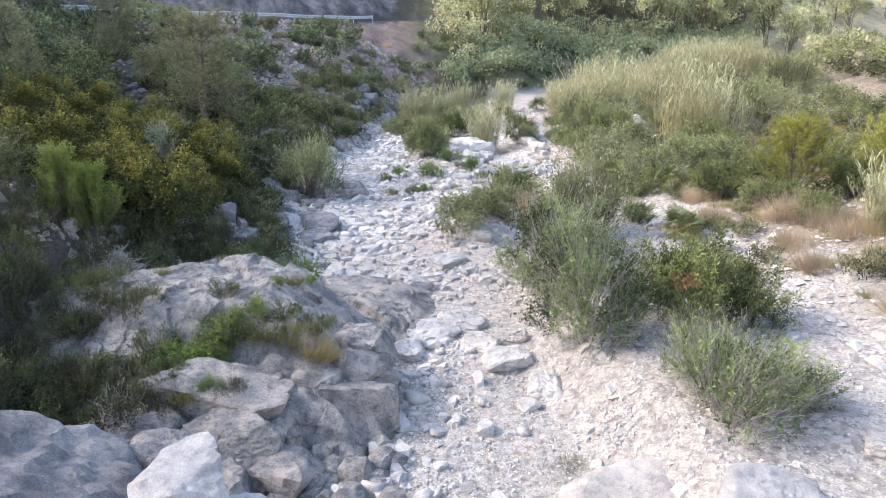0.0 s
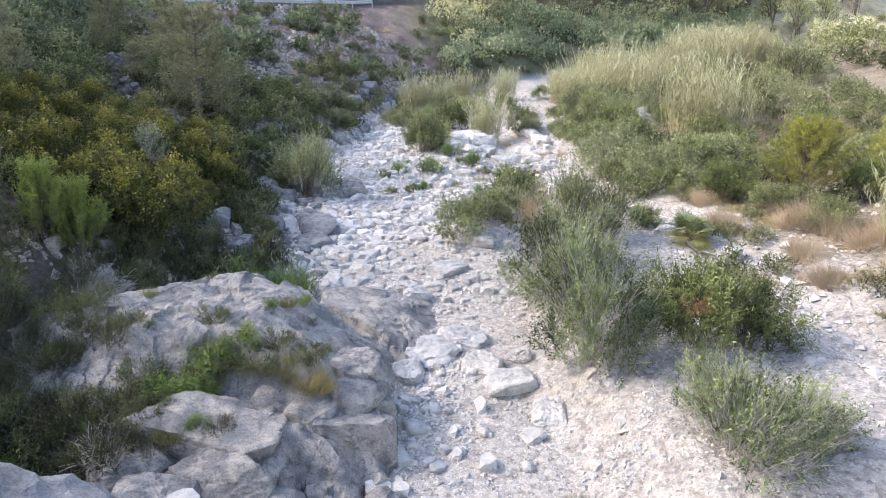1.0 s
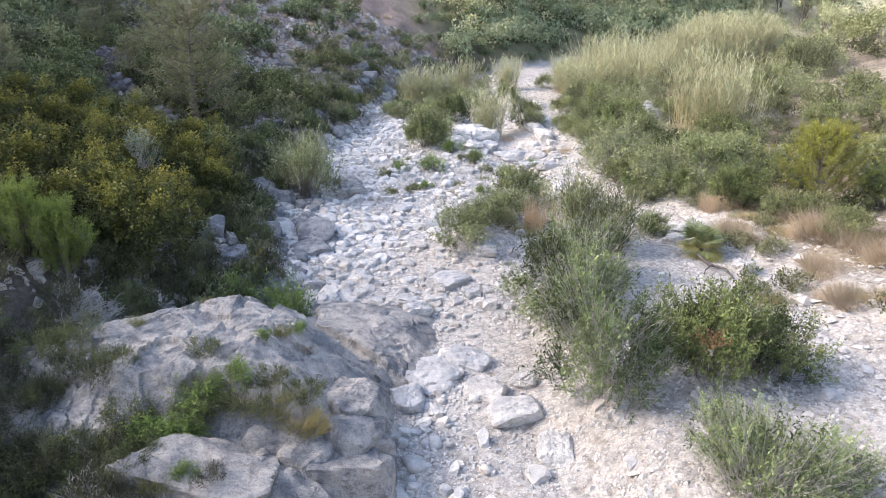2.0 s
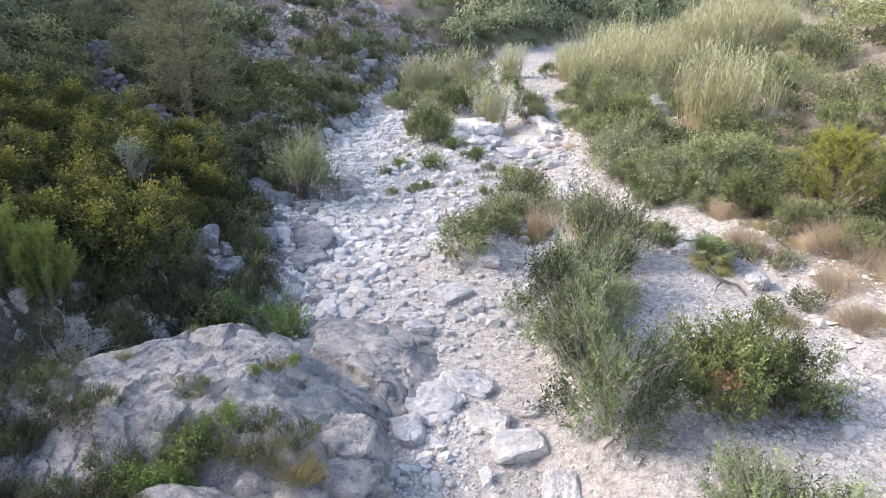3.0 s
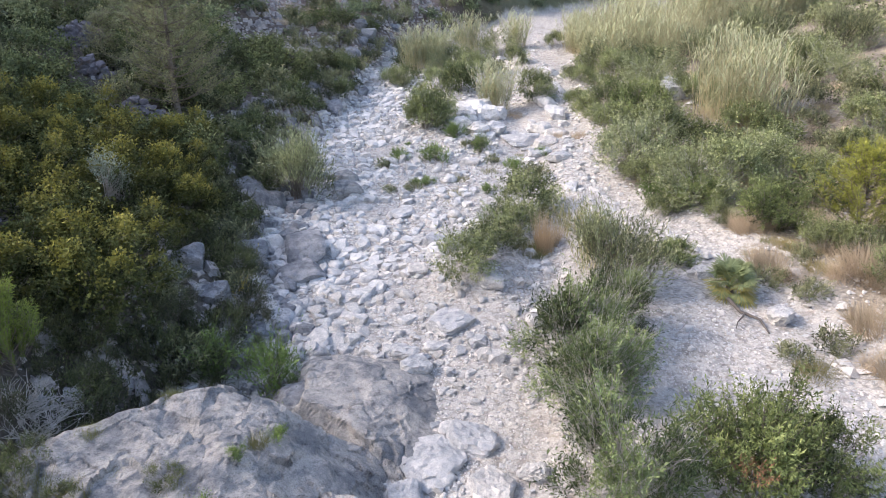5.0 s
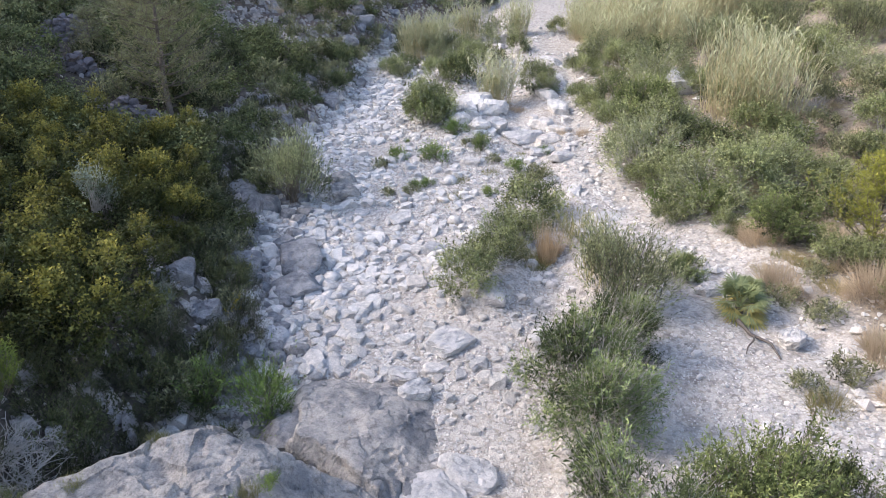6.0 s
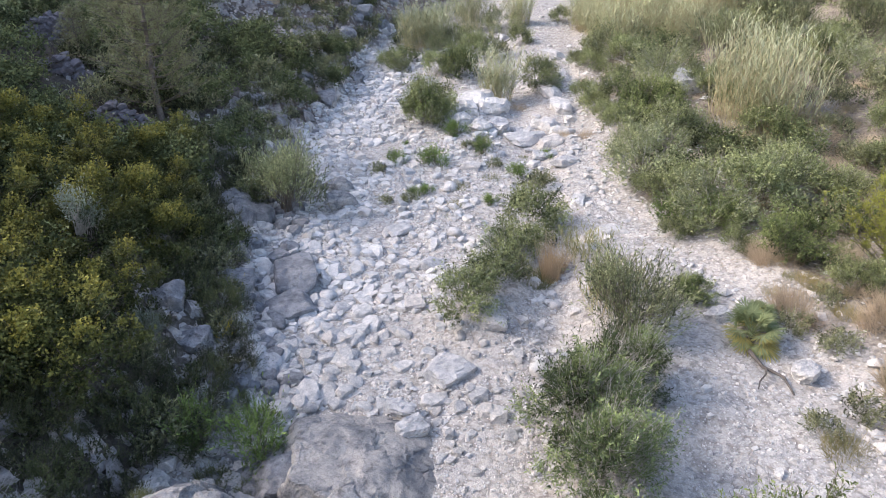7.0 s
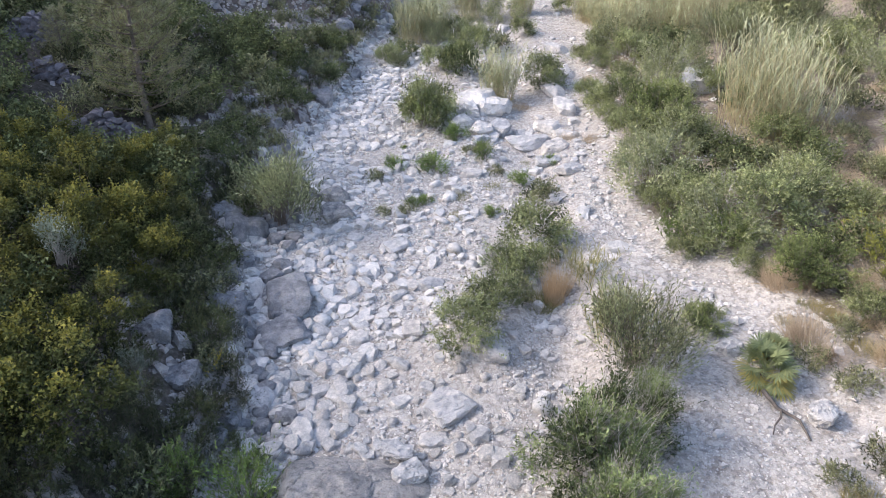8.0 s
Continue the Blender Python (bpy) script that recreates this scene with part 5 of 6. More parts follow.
settle(darkbush, 10.6, 25.6, 0.9)
settle(bankbush, 10.4, 22.6, 0.6)
settle(dullbush, 9.3, 20.6, 0.6)
settle(bankbush, 11.3, 20.8, 0.65)
settle(dullbush, 9.6, 22.2, 0.5)
settle(dullbush, 8.9, 18.6, 0.6)
settle(darkbush, 10.0, 32.4, 0.8)
settle(reeds_dry, 11.6, 34.0, 1.15)
settle(reeds_dry, 12.7, 33.4, 1.05)
settle(reeds_dry, 12.4, 35.8, 1.1)
settle(dullbush, 11.2, 31.2, 0.9)
settle(goldpine, 11.6, 23.2, 0.95)
settle(bankbush, 11.1, 22.3, 0.6)
settle(darkbush, 12.4, 22.5, 0.6)
settle(goldpine, 14.6, 22.6, 0.9)
settle(lentisk_b, 13.4, 22.8, 0.9)
settle(reeds, 11.9, 18.4, 0.6)
settle(reeds, 12.8, 19.4, 0.7)
settle(reeds, 13.4, 17.8, 0.75)
settle(greybush, 13.9, 20.0, 0.9)
settle(dullbush, 8.6, 21.6, 0.55)
rg = np.random.RandomState(11)
for k in range(54):
    y = rg.uniform(16, 25.0)
    settle((drytuft, meadowtuft, drytuft, drytuft, olivetuft, drytuft)[k % 6], soft_line(y, RIGHT_Y, RIGHT_X) + rg.uniform(0.3, 3.8), y, rg.uniform(0.55, 1.15), tall=1.3)
for k in range(14):
    y = rg.uniform(8, 17)
    settle((olivetuft, drytuft, dullbush)[k % 3], soft_line(y, RIGHT_Y, RIGHT_X) + rg.uniform(0.4, 3), y, rg.uniform(0.6, 1.1))
for k in range(40):
    s = k / 39
    settle(reeds_dry, 10.5 + 15 * s + rg.uniform(-1.5, 1.5), 49 + 11 * s + rg.uniform(-4, 6), rg.uniform(0.9, 1.2))
for k in range(10):
    settle(reeds, 9.2 + rg.uniform(-0.7, 0.9), 48 + k * 1.2, rg.uniform(0.7, 0.9))


# spots kept free of scattered plants: x, y, radius
CLEAR = [(-5.8, 28.6, 1.9), (-10.7, 32.9, 0.8), (-7.8, 14.6, 1.2), (-4.6, 14.0, 2.6), (-9.2, 22.4, 0.9), (-15.9, 36.2, 1.6), (-14.3, 33.2, 1.3), (-11.6, 31.2, 1.3), (-4.2, 18.2, 1.0), (-7.2, 22.2, 1.0), (-6.2, 21.0, 0.8), (-5.9, 24.3, 0.8), (27.5, 53.6, 2.2), (31.0, 54.2, 2.2)]


def fill(seed, count, spot, kinds, lo, hi, apart=0.9, keep=None):
    """Scatter plants, none too near another."""
    r = np.random.RandomState(seed)
    had = []
    for k in range(count * 6):
        if len(had) >= count:
            break
        x, y = spot(r)
        if keep and not keep(x, y):
            continue
        if x < 8 and 20.3 < float(land(np.array([x]), np.array([y]))[2][0]) < 35:
            continue
        if any((x - a) ** 2 + (y - b) ** 2 < c * c for a, b, c in CLEAR) or any((x - a) ** 2 + (y - b) ** 2 < apart ** 2 for a, b in had):
            continue
        had.append((x, y))
        settle(kinds[r.randint(len(kinds))], x, y, r.uniform(lo, hi))


def beside(ys, xs, side, y0, y1, d0, d1):
    def spot(r):
        y, d = r.uniform(y0, y1), d0 + (d1 - d0) * r.uniform() ** 0.8
        return float(soft_line(y, ys, xs)) + side * d, y
    return spot


settle(paleshrub, 10.5, 41.5, 1.2)
fill(26, 22, beside(RIGHT_Y, RIGHT_X, 1, 24, 50, 0.1, 1.2), (bankbush, olivetuft, bankbush, drytuft), 0.45, 0.75, 1.2)
settle(greybush, 13.6, 43.0, 1.3)
settle(greybush, 17.5, 46.0, 1.4)
settle(paleshrub, 15.5, 40.0, 1.2)
settle(greybush, 20.0, 42.0, 1.3)
fill(21, 46, beside(RIGHT_Y, RIGHT_X, 1, 25, 46, 0.8, 13), (dullbush, paleshrub, drytuft, bankbush, darkbush, bankbush), 0.7, 1.1, 1.6)
fill(25, 16, lambda r: (r.uniform(-4, 2.4), r.uniform(44.5, 62)), (dullbush, paleshrub, bankbush, darkbush), 0.6, 1.0, 1.5)
fill(24, 30, beside(RIGHT_Y, RIGHT_X, 1, 22, 50, 1.5, 15), (drytuft, dullbush, meadowtuft, dullbush), 0.6, 1.1, 1.2)
fill(27, 44, lambda r: (r.uniform(11.5, 18), r.uniform(25.5, 37)), (dullbush, drytuft, dullbush, meadowtuft, darkbush), 0.55, 0.95, 1.0)
for x, y, k in ((9.9, 34.7, 1.7), (10.6, 33.6, 1.5), (13.6, 34.6, 1.9), (14.4, 33.4, 1.6), (13.2, 31.2, 1.5), (9.5, 30.6, 1.2), (11.9, 29.6, 1.4), (12.6, 37.2, 1.7)):
    settle(deadbush, x, y, k, label="bare grey twigs between bushes on the bank")
fill(28, 26, lambda r: (r.uniform(9.6, 15), r.uniform(24, 36)), (drytuft, drytuft, meadowtuft, deadbush), 0.8, 1.25, 0.9)
fill(22, 50, beside(RIGHT_Y, RIGHT_X, 1, 38, 62, 8, 26), (fardull, farlight, drytuft, farlight), 0.7, 1.1, 1.6)
fill(23, 46, lambda r: (r.uniform(14, 75), r.uniform(55, 110)), (fardull, farlight, farlight, farlight), 0.6, 1.1, 2.5, lambda x, y: x > soft_line(y, RIGHT_Y, RIGHT_X) + 4)

# ---- the left bank ----
settle(greybush, -5.75, 29.8, 1.2, tall=1.25, label="large grey-green willow bush at the foot of the bank")
settle(willowlet, -4.05, 18.2, 1.15)
settle(willowlet, -4.2, 19.0, 0.7)
settle(willowlet, -5.3, 18.3, 1.0)
settle(greenpine, -8.45, 15.3, 0.66, tall=1.25)
settle(greenpine, -7.95, 15.6, 0.66, 70, tall=1.35)
settle(deadbush, -7.5, 14.9, 1.4)
settle(deadbush, -7.2, 14.5, 1.5, label="bare pale tangle of dead twigs above the rock")
settle(thinpine, -10.9, 33.2, 1.0)
settle(thinpine, -14.0, 38.5, 0.8)
settle(thinpine, -25.0, 45.0, 0.9)
settle(thinpine, -19.5, 44.0, 0.75)
for x, y, k in ((-16.8, 29.5, 0.45), (-19.5, 33.0, 0.5), (-22.0, 36.5, 0.55), (-14.4, 35.0, 0.4), (-12.6, 37.4, 0.45), (-24.5, 39.5, 0.55), (-17.5, 38.6, 0.45)):
    settle(thinpine, x, y, k, label="feathery pale green young pine on the slope")
settle(silverbush, -9.2, 22.8, 1.0, z=2.9)
settle(silverbush, -13.0, 21.5, 1.0)
settle(silverbush, -6.9, 20.6, 0.7)
settle(flowerbush, -5.8, 21.9, 1.0)
settle(flowerbush, -6.1, 24.4, 0.9)
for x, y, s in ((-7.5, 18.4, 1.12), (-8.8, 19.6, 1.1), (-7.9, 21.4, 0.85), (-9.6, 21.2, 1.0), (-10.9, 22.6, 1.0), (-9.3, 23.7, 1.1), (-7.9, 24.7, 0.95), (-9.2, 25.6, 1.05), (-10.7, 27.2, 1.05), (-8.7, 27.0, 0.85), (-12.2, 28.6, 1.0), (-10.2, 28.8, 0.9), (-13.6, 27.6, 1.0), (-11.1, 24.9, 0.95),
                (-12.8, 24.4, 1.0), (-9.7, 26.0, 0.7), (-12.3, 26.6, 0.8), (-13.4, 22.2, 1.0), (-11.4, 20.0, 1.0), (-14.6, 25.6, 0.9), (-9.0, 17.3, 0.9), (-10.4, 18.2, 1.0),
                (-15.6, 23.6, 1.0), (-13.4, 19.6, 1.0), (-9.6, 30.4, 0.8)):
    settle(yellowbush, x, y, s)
fill(31, 84, beside(LEFT_Y, LEFT_X, -1, 15.5, 32, 0.6, 3.6), (heath, heath, heath, dullbush), 0.5, 0.95, 0.6)
fill(32, 80, beside(LEFT_Y, LEFT_X, -1, 27, 44, 2.4, 13), (darkbush, dullbush, darkbush, darkbush, dullbush), 0.75, 1.2, 1.05)
fill(39, 42, beside(LEFT_Y, LEFT_X, -1, 26, 42, 1.5, 14), (heath, dullbush, heath), 0.8, 1.3, 0.9)
fill(55, 44, beside(LEFT_Y, LEFT_X, -1, 17.4, 26, 0.15, 2.2), (nearheath, heath, nearheath, nearscrub), 0.5, 0.95, 0.5)
fill(38, 60, beside(LEFT_Y, LEFT_X, -1, 26, 48, 0.5, 2.4), (heath, dullbush, darkbush), 0.5, 0.85, 0.7)
fill(33, 40, beside(LEFT_Y, LEFT_X, -1, 17, 30, 2.4, 12), (darkbush, darkbush, heath), 0.7, 1.0, 0.9)
fill(34, 60, beside(LEFT_Y, LEFT_X, -1, 36, 50, 8, 26), (fardull, fardull, farbush, farlight), 0.7, 1.2, 1.5)
fill(35, 30, beside(LEFT_Y, LEFT_X, -1, 42, 62, 0.8, 5), (farbush, fardull, dullbush, darkbush), 0.6, 0.95, 1.2)
fill(36, 64, beside(LEFT_Y, LEFT_X, -1, 50, 68, 2, 14), (fardull, farbush, drytuft, dullbush, dullbush, drytuft), 0.5, 0.9, 1.0)
fill(44, 60, beside(LEFT_Y, LEFT_X, -1, 50, 70, 2, 14), (drytuft, meadowtuft, fardull, drytuft), 0.45, 0.8, 0.9)
fill(37, 18, lambda r: (r.uniform(-45, -18), r.uniform(20, 50)), (fardull, farbush, fardull), 0.9, 1.3, 2.0)
# on and round the outcrop
for kind, x, y, s in ((herb, -4.3, 12.3, 1.1), (herb, -4.9, 12.0, 1.0), (herb, -3.7, 12.5, 0.8), (nearscrub, -3.0, 12.6, 0.4), (nearscrub, -2.4, 12.5, 0.45), (olivetuft, -2.7, 12.4, 1.0), (drytuft, -3.5, 12.4, 0.5),
                      (nearscrub, -4.4, 13.3, 0.4), (olivetuft, -4.2, 13.1, 0.8), (olivetuft, -5.3, 13.4, 0.6), (olivetuft, -3.2, 14.3, 0.7), (herb, -3.0, 14.6, 0.45), (herb, -3.4, 13.9, 0.4),
                      (olivetuft, -6.0, 14.2, 0.7), (nearscrub, -6.6, 13.4, 0.5), (olivetuft, -5.0, 15.3, 0.7), (nearheath, -6.9, 14.4, 0.8), (nearheath, -7.6, 14.6, 0.9), (nearheath, -6.3, 15.4, 0.8), (nearheath, -7.3, 13.4, 0.6), (neargreen, -8.4, 15.8, 0.7), (olivetuft, -4.0, 11.0, 0.8), (herb, -3.9, 10.8, 0.5), (nearscrub, -5.9, 11.6, 0.7),
                      (nearheath, -5.2, 10.4, 0.9), (nearheath, -5.9, 10.0, 1.0), (nearscrub, -6.6, 9.7, 0.8), (nearheath, -6.8, 10.7, 0.9), (nearheath, -6.4, 11.2, 0.9), (neargreen, -7.6, 10.2, 0.7),
                      (deadbush, -5.0, 9.6, 0.9), (nearheath, -7.5, 11.4, 0.9), (herb, -6.9, 10.1, 1.0), (olivetuft, -5.1, 11.1, 1.1), (nearscrub, -7.8, 13.6, 0.7), (nearheath, -8.2, 12.6, 0.9),
                      (nearheath, -6.8, 15.0, 0.8), (nearscrub, -7.0, 16.3, 0.7), (nearheath, -8.6, 14.1, 0.9), (neargreen, -8.8, 11.5, 0.8), (nearheath, -6.0, 16.4, 0.8), (nearheath, -5.6, 9.4, 0.9), (olivetuft, -6.4, 8.4, 0.8)):
    settle(kind, x, y, s, z=rock_z(x, y))

# mostly unseen bushes, added to keep light off the rocks from the left
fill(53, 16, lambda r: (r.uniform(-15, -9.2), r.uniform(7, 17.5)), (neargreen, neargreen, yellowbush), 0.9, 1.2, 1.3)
for kind, x, y, s in ((herb, -5.03, 11.83, 0.9), (herb, -4.6, 11.96, 1.0), (nearscrub, -4.8, 12.1, 0.5), (olivetuft, -4.32, 12.68, 1.4), (neargreen, -4.11, 12.2, 0.42), (nearscrub, -3.94, 12.35, 0.6),
                      (nearscrub, -3.3, 12.25, 0.55), (olivetuft, -3.0, 12.3, 1.5), (meadowtuft, -2.5, 12.05, 1.2), (meadowtuft, -2.3, 12.0, 1.0), (olivetuft, -3.02, 12.63, 0.8), (olivetuft, -5.65, 12.9, 0.9),
                      (olivetuft, -4.33, 10.79, 1.2), (nearheath, -3.6, 10.75, 0.4), (deadbush, -5.45, 10.6, 1.2), (nearheath, -7.67, 11.57, 0.9), (nearheath, -7.1, 11.64, 0.9), (nearheath, -6.37, 11.4, 0.8),
                      (nearscrub, -5.93, 11.5, 0.7), (herb, -6.9, 11.5, 1.1), (herb, -6.3, 11.2, 0.9), (nearscrub, -5.6, 11.1, 0.6), (nearheath, -5.45, 11.5, 0.8), (neargreen, -7.28, 10.95, 0.6), (nearheath, -6.85, 11.2, 0.9),
                      (nearscrub, -6.25, 10.9, 0.8), (nearscrub, -5.6, 10.9, 0.7), (nearheath, -5.05, 10.9, 0.7), (nearscrub, -4.9, 11.2, 0.55), (neargreen, -8.37, 12.9, 0.6), (nearheath, -7.72, 12.43, 0.9), (nearheath, -7.16, 12.2, 0.8),
                      (nearscrub, -6.75, 13.1, 0.55), (olivetuft, -6.36, 12.95, 1.2), (nearheath, -8.4, 11.8, 1.0), (nearheath, -8.2, 12.3, 1.0), (herb, -4.4, 12.0, 0.9), (nearscrub, -5.3, 12.0, 0.6), (nearheath, -4.7, 10.7, 0.6), (nearheath, -6.6, 12.6, 0.6), (nearscrub, -7.2, 12.9, 0.6), (nearheath, -6.0, 12.4, 0.6), (neargreen, -6.9, 12.3, 0.45), (nearscrub, -5.7, 12.7, 0.4)):
    settle(kind, x, y, s, z=rock_z(x, y) - 0.03)
fill(51, 22, lambda r: (r.uniform(-8.6, -5.4), r.uniform(9.0, 11.0)), (nearheath, nearheath, nearscrub, nearscrub), 0.5, 0.8, 0.5)
fill(54, 12, lambda r: (r.uniform(-5.2, -3.3), r.uniform(15.6, 18.0)), (nearheath, nearscrub), 0.4, 0.65, 0.5)
fill(52, 16, lambda r: (r.uniform(-9, -6.7), r.uniform(13.2, 17.5)), (nearheath, nearscrub, nearheath), 0.6, 0.95, 0.6)

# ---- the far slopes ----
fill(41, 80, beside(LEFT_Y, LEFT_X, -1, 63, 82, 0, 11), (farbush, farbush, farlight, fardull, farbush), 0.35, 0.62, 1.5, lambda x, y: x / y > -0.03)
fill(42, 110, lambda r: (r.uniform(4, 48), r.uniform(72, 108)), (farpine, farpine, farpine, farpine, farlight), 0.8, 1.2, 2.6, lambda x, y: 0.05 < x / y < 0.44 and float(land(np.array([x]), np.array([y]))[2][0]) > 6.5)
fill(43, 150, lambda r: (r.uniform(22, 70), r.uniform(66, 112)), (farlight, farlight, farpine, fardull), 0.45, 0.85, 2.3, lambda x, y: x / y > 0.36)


def far_woods():
    """The woods of the far slopes, too far to count: crowns of leafy clumps on short trunks."""
    r = np.random.RandomState(6)
    x, y = r.uniform(-60, 110, 9000), r.uniform(62, 160, 9000)
    _, gravel, dl, dr, road = land(x, y)
    far = np.hypot(x, y)
    z = land(x, y)[0]
    ok = (np.maximum(dl, dr) > 2) & ((z - 6.8) / np.hypot(x, y) < 0.09) & ((dl < 19) | (dl > 38) | (x > 6)) & (far > 66) & (abs(x) < y * 0.75 + 5)
    ok &= ~((x > y * 0.42) & (r.uniform(0, 1, len(x)) < 0.96))
    ok &= (x > y * 0.0) | (dl > 38)
    ok &= ~((dl > 9) & (x > 0.05 * y) & (x < 0.45 * y))
    x, y, dl = x[ok][:420], y[ok][:420], dl[ok][:420]
    n, m = len(x), 250
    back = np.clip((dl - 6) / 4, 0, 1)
    H, R = r.uniform(1.0, 2.6, n) * (1 - back) + r.uniform(2.0, 4.0, n) * back, r.uniform(1.0, 2.0, n)
    z = land(x, y)[0]
    mid = H * (0.5 + 0.2 * back)
    lumps = r.normal(size=(n, 9, 3)) * np.stack([R * 0.45, R * 0.45, H * 0.15], 1)[:, None] + np.stack([0 * H, 0 * H, mid], 1)[:, None]
    k = r.randint(0, 9, (n, m))
    c = lumps[np.arange(n)[:, None], k] + unit(r.normal(size=(n, m, 3)) + (0, 0, 0.3)) * (0.4 * R)[:, None, None]
    c = c + np.stack([x, y, z], 1)[:, None]
    way = unit(r.normal(size=(n * m, 3)) + (0, 0, 0.5))
    v, f = blades(c.reshape(-1, 3), way, r.uniform(0.2, 0.45, n * m), 0.18, r, True)
    # paler further back and on upward leaves: painted sun and haze
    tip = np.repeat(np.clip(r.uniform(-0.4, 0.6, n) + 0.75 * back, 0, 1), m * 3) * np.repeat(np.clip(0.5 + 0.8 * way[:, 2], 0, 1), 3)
    foot = np.stack([x, y, z - 0.3], 1)
    tv, tf = tubes(arcs(foot, foot + np.stack([r.normal(size=n) * 0.3, r.normal(size=n) * 0.3, H * 0.85], 1), np.zeros((n, 3)), 3), 0.09, 0.4)
    tagged(new("far_trunks", mesh_of("far_trunks", tv, tf, BARK, True)), "brown trunks of the woods on the far slopes", "tree trunks", kind="stuff")
    tagged(new("far_woods", mesh_of("far_woods", v, f, HAZY_FOREST, False, {"tip": tip})), "mixed green woods on the far valley slopes", "woods", kind="stuff")


far_woods()

# ---- road rail ----
def rail_line():
    """The foot of the guard rail: points of the road's edge, found on the ground's own shape."""
    out = []
    for y in np.linspace(40, 110, 120):
        x = np.linspace(-60, 60, 1201)
        d = land(x, np.full_like(x, y))[2]
        k = np.argmin(np.where(x < soft_line(y, LEFT_Y, LEFT_X), abs(d - 22.2), 99))
        out.append((x[k], y))
    return np.array(out)


def guard_rail():
    line = rail_line()
    line = line[(line[:, 0] > -34) & (line[:, 0] < -5)]
    s = np.concatenate([[0], np.cumsum(np.hypot(*np.diff(line, axis=0).T))])
    t = np.arange(0, s[-1], 2.0)
    x, y = np.interp(t, s, line[:, 0]), np.interp(t, s, line[:, 1])
    k = np.ones(5) / 5
    x, y = np.convolve(np.pad(x, 2, "edge"), k, "valid"), np.convolve(np.pad(y, 2, "edge"), k, "valid")
    z = np.convolve(np.pad(land(x, y)[0], 2, "edge"), k, "valid")
    root = tagged(new("guard_rail"), "galvanised steel guard rail along the hillside road", "guard rail")
    prof = np.array([(0, 0.42), (0.05, 0.47), (0.0, 0.55), (0.05, 0.65), (0, 0.73), (-0.03, 0.73), (-0.03, 0.42)])
    way = unit(np.stack([np.gradient(x), np.gradient(y)], 1))
    nrm = np.stack([way[:, 1], -way[:, 0]], 1)
    v = np.stack([x[:, None] + nrm[:, :1] * prof[:, 0], y[:, None] + nrm[:, 1:] * prof[:, 0], z[:, None] + prof[:, 1]], -1)
    m = len(prof)
    ids = np.arange(len(x) * m).reshape(-1, m)
    nxt = np.roll(ids, -1, 1)
    f = np.stack([ids[:-1], nxt[:-1], nxt[1:], ids[1:]], -1).reshape(-1, 4)
    part("beam", mesh_of("beam", v.reshape(-1, 3), f, STEEL), root)
    pv, pf = tubes(np.array([[[0, 0, -0.4], [0, 0, 0.2], [0, 0, 0.74]]]), 0.05, 1.0, 5)
    post = mesh_of("post", pv, pf, STEEL)
    for a, b, c in zip(x[::2], y[::2], z[::2]):
        part("post", post, root).location = (a, b, c)


guard_rail()


# ---- dry stone walls on the slope ----
WALL_STONES = [mesh_of("stone", *chip(300 + k, (0.2, 0.15, 0.1)), SLATESTONE, False) for k in range(6)]


def stone_wall(x0, y0, x1, y1, high, seed, label, stones=WALL_STONES):
    r = np.random.RandomState(seed)
    root = tagged(new("dry_stone_wall"), label, "stone wall")
    n = int(math.hypot(x1 - x0, y1 - y0) / 0.22)
    for k in range(n):
        a = k / n
        tall = high * (0.5 + 0.5 * math.sin(math.pi * min(1, a * 1.2)))
        for j in range(max(1, int(tall / 0.13))):
            x, y = x0 + (x1 - x0) * a + r.normal() * 0.08, y0 + (y1 - y0) * a + r.normal() * 0.08 + j * 0.04
            ob = part("stone", stones[r.randint(6)], root)
            ob.matrix_basis = pose(x, y, ground_z(x, y) + 0.05 + j * 0.13, r.uniform(-20, 20), r.uniform(-20, 20), r.uniform(0, 360))


stone_wall(-17.2, 36.4, -14.6, 37.0, 1.1, 1, "tumbled dry stone terrace wall of dark grey stones")
stone_wall(-15.2, 33.4, -13.4, 33.9, 0.7, 2, "low tumbled dry stone wall on the slope")
stone_wall(25.8, 55.5, 32.4, 56.5, 0.9, 4, "pale dry stone terrace wall above the reeds", [mesh_of("stone", *chip(320 + k, (0.26, 0.2, 0.13)), BANKSTONE, False) for k in range(6)])
stone_wall(-12.9, 31.0, -10.3, 31.9, 0.8, 3, "broken dark dry stone wall above the bushes")


# ---- driftwood by the palm ----
def driftwood():
    v, f = tubes(np.array([[[7.1, 20.5, 0.92], [7.3, 20.1, 0.80], [7.62, 19.7, 0.84], [7.66, 19.2, 0.74]]]), 0.055, 0.4, 7)
    w, g = tubes(np.array([[[7.35, 20.0, 0.82], [7.2, 19.7, 0.9], [7.0, 19.5, 0.86], [6.9, 19.3, 0.8]]]), 0.03, 0.4, 5)
    dz = np.array([ground_z(a, b) - 0.72 for a, b, c in np.concatenate([v, w])])
    root = tagged(new("driftwood_log"), "dark weathered log lying on the gravel bar", "log")
    part("trunk", mesh_of("trunk", v + np.stack([dz[:len(v)] * 0, dz[:len(v)] * 0, dz[:len(v)]], 1), f, DRIFT, True), root)
    part("branch", mesh_of("branch", w + np.stack([dz[len(v):] * 0, dz[len(v):] * 0, dz[len(v):]], 1), g, DRIFT, True), root)


driftwood()

# ---- cobbles and pebbles of the bed, last ----
SHAPES = [chip(400 + k, (1.1, 0.92, 0.66 + 0.08 * (k % 3)))[0] for k in range(20)]
CHIP = chip(0, (1, 1, 1))[1]
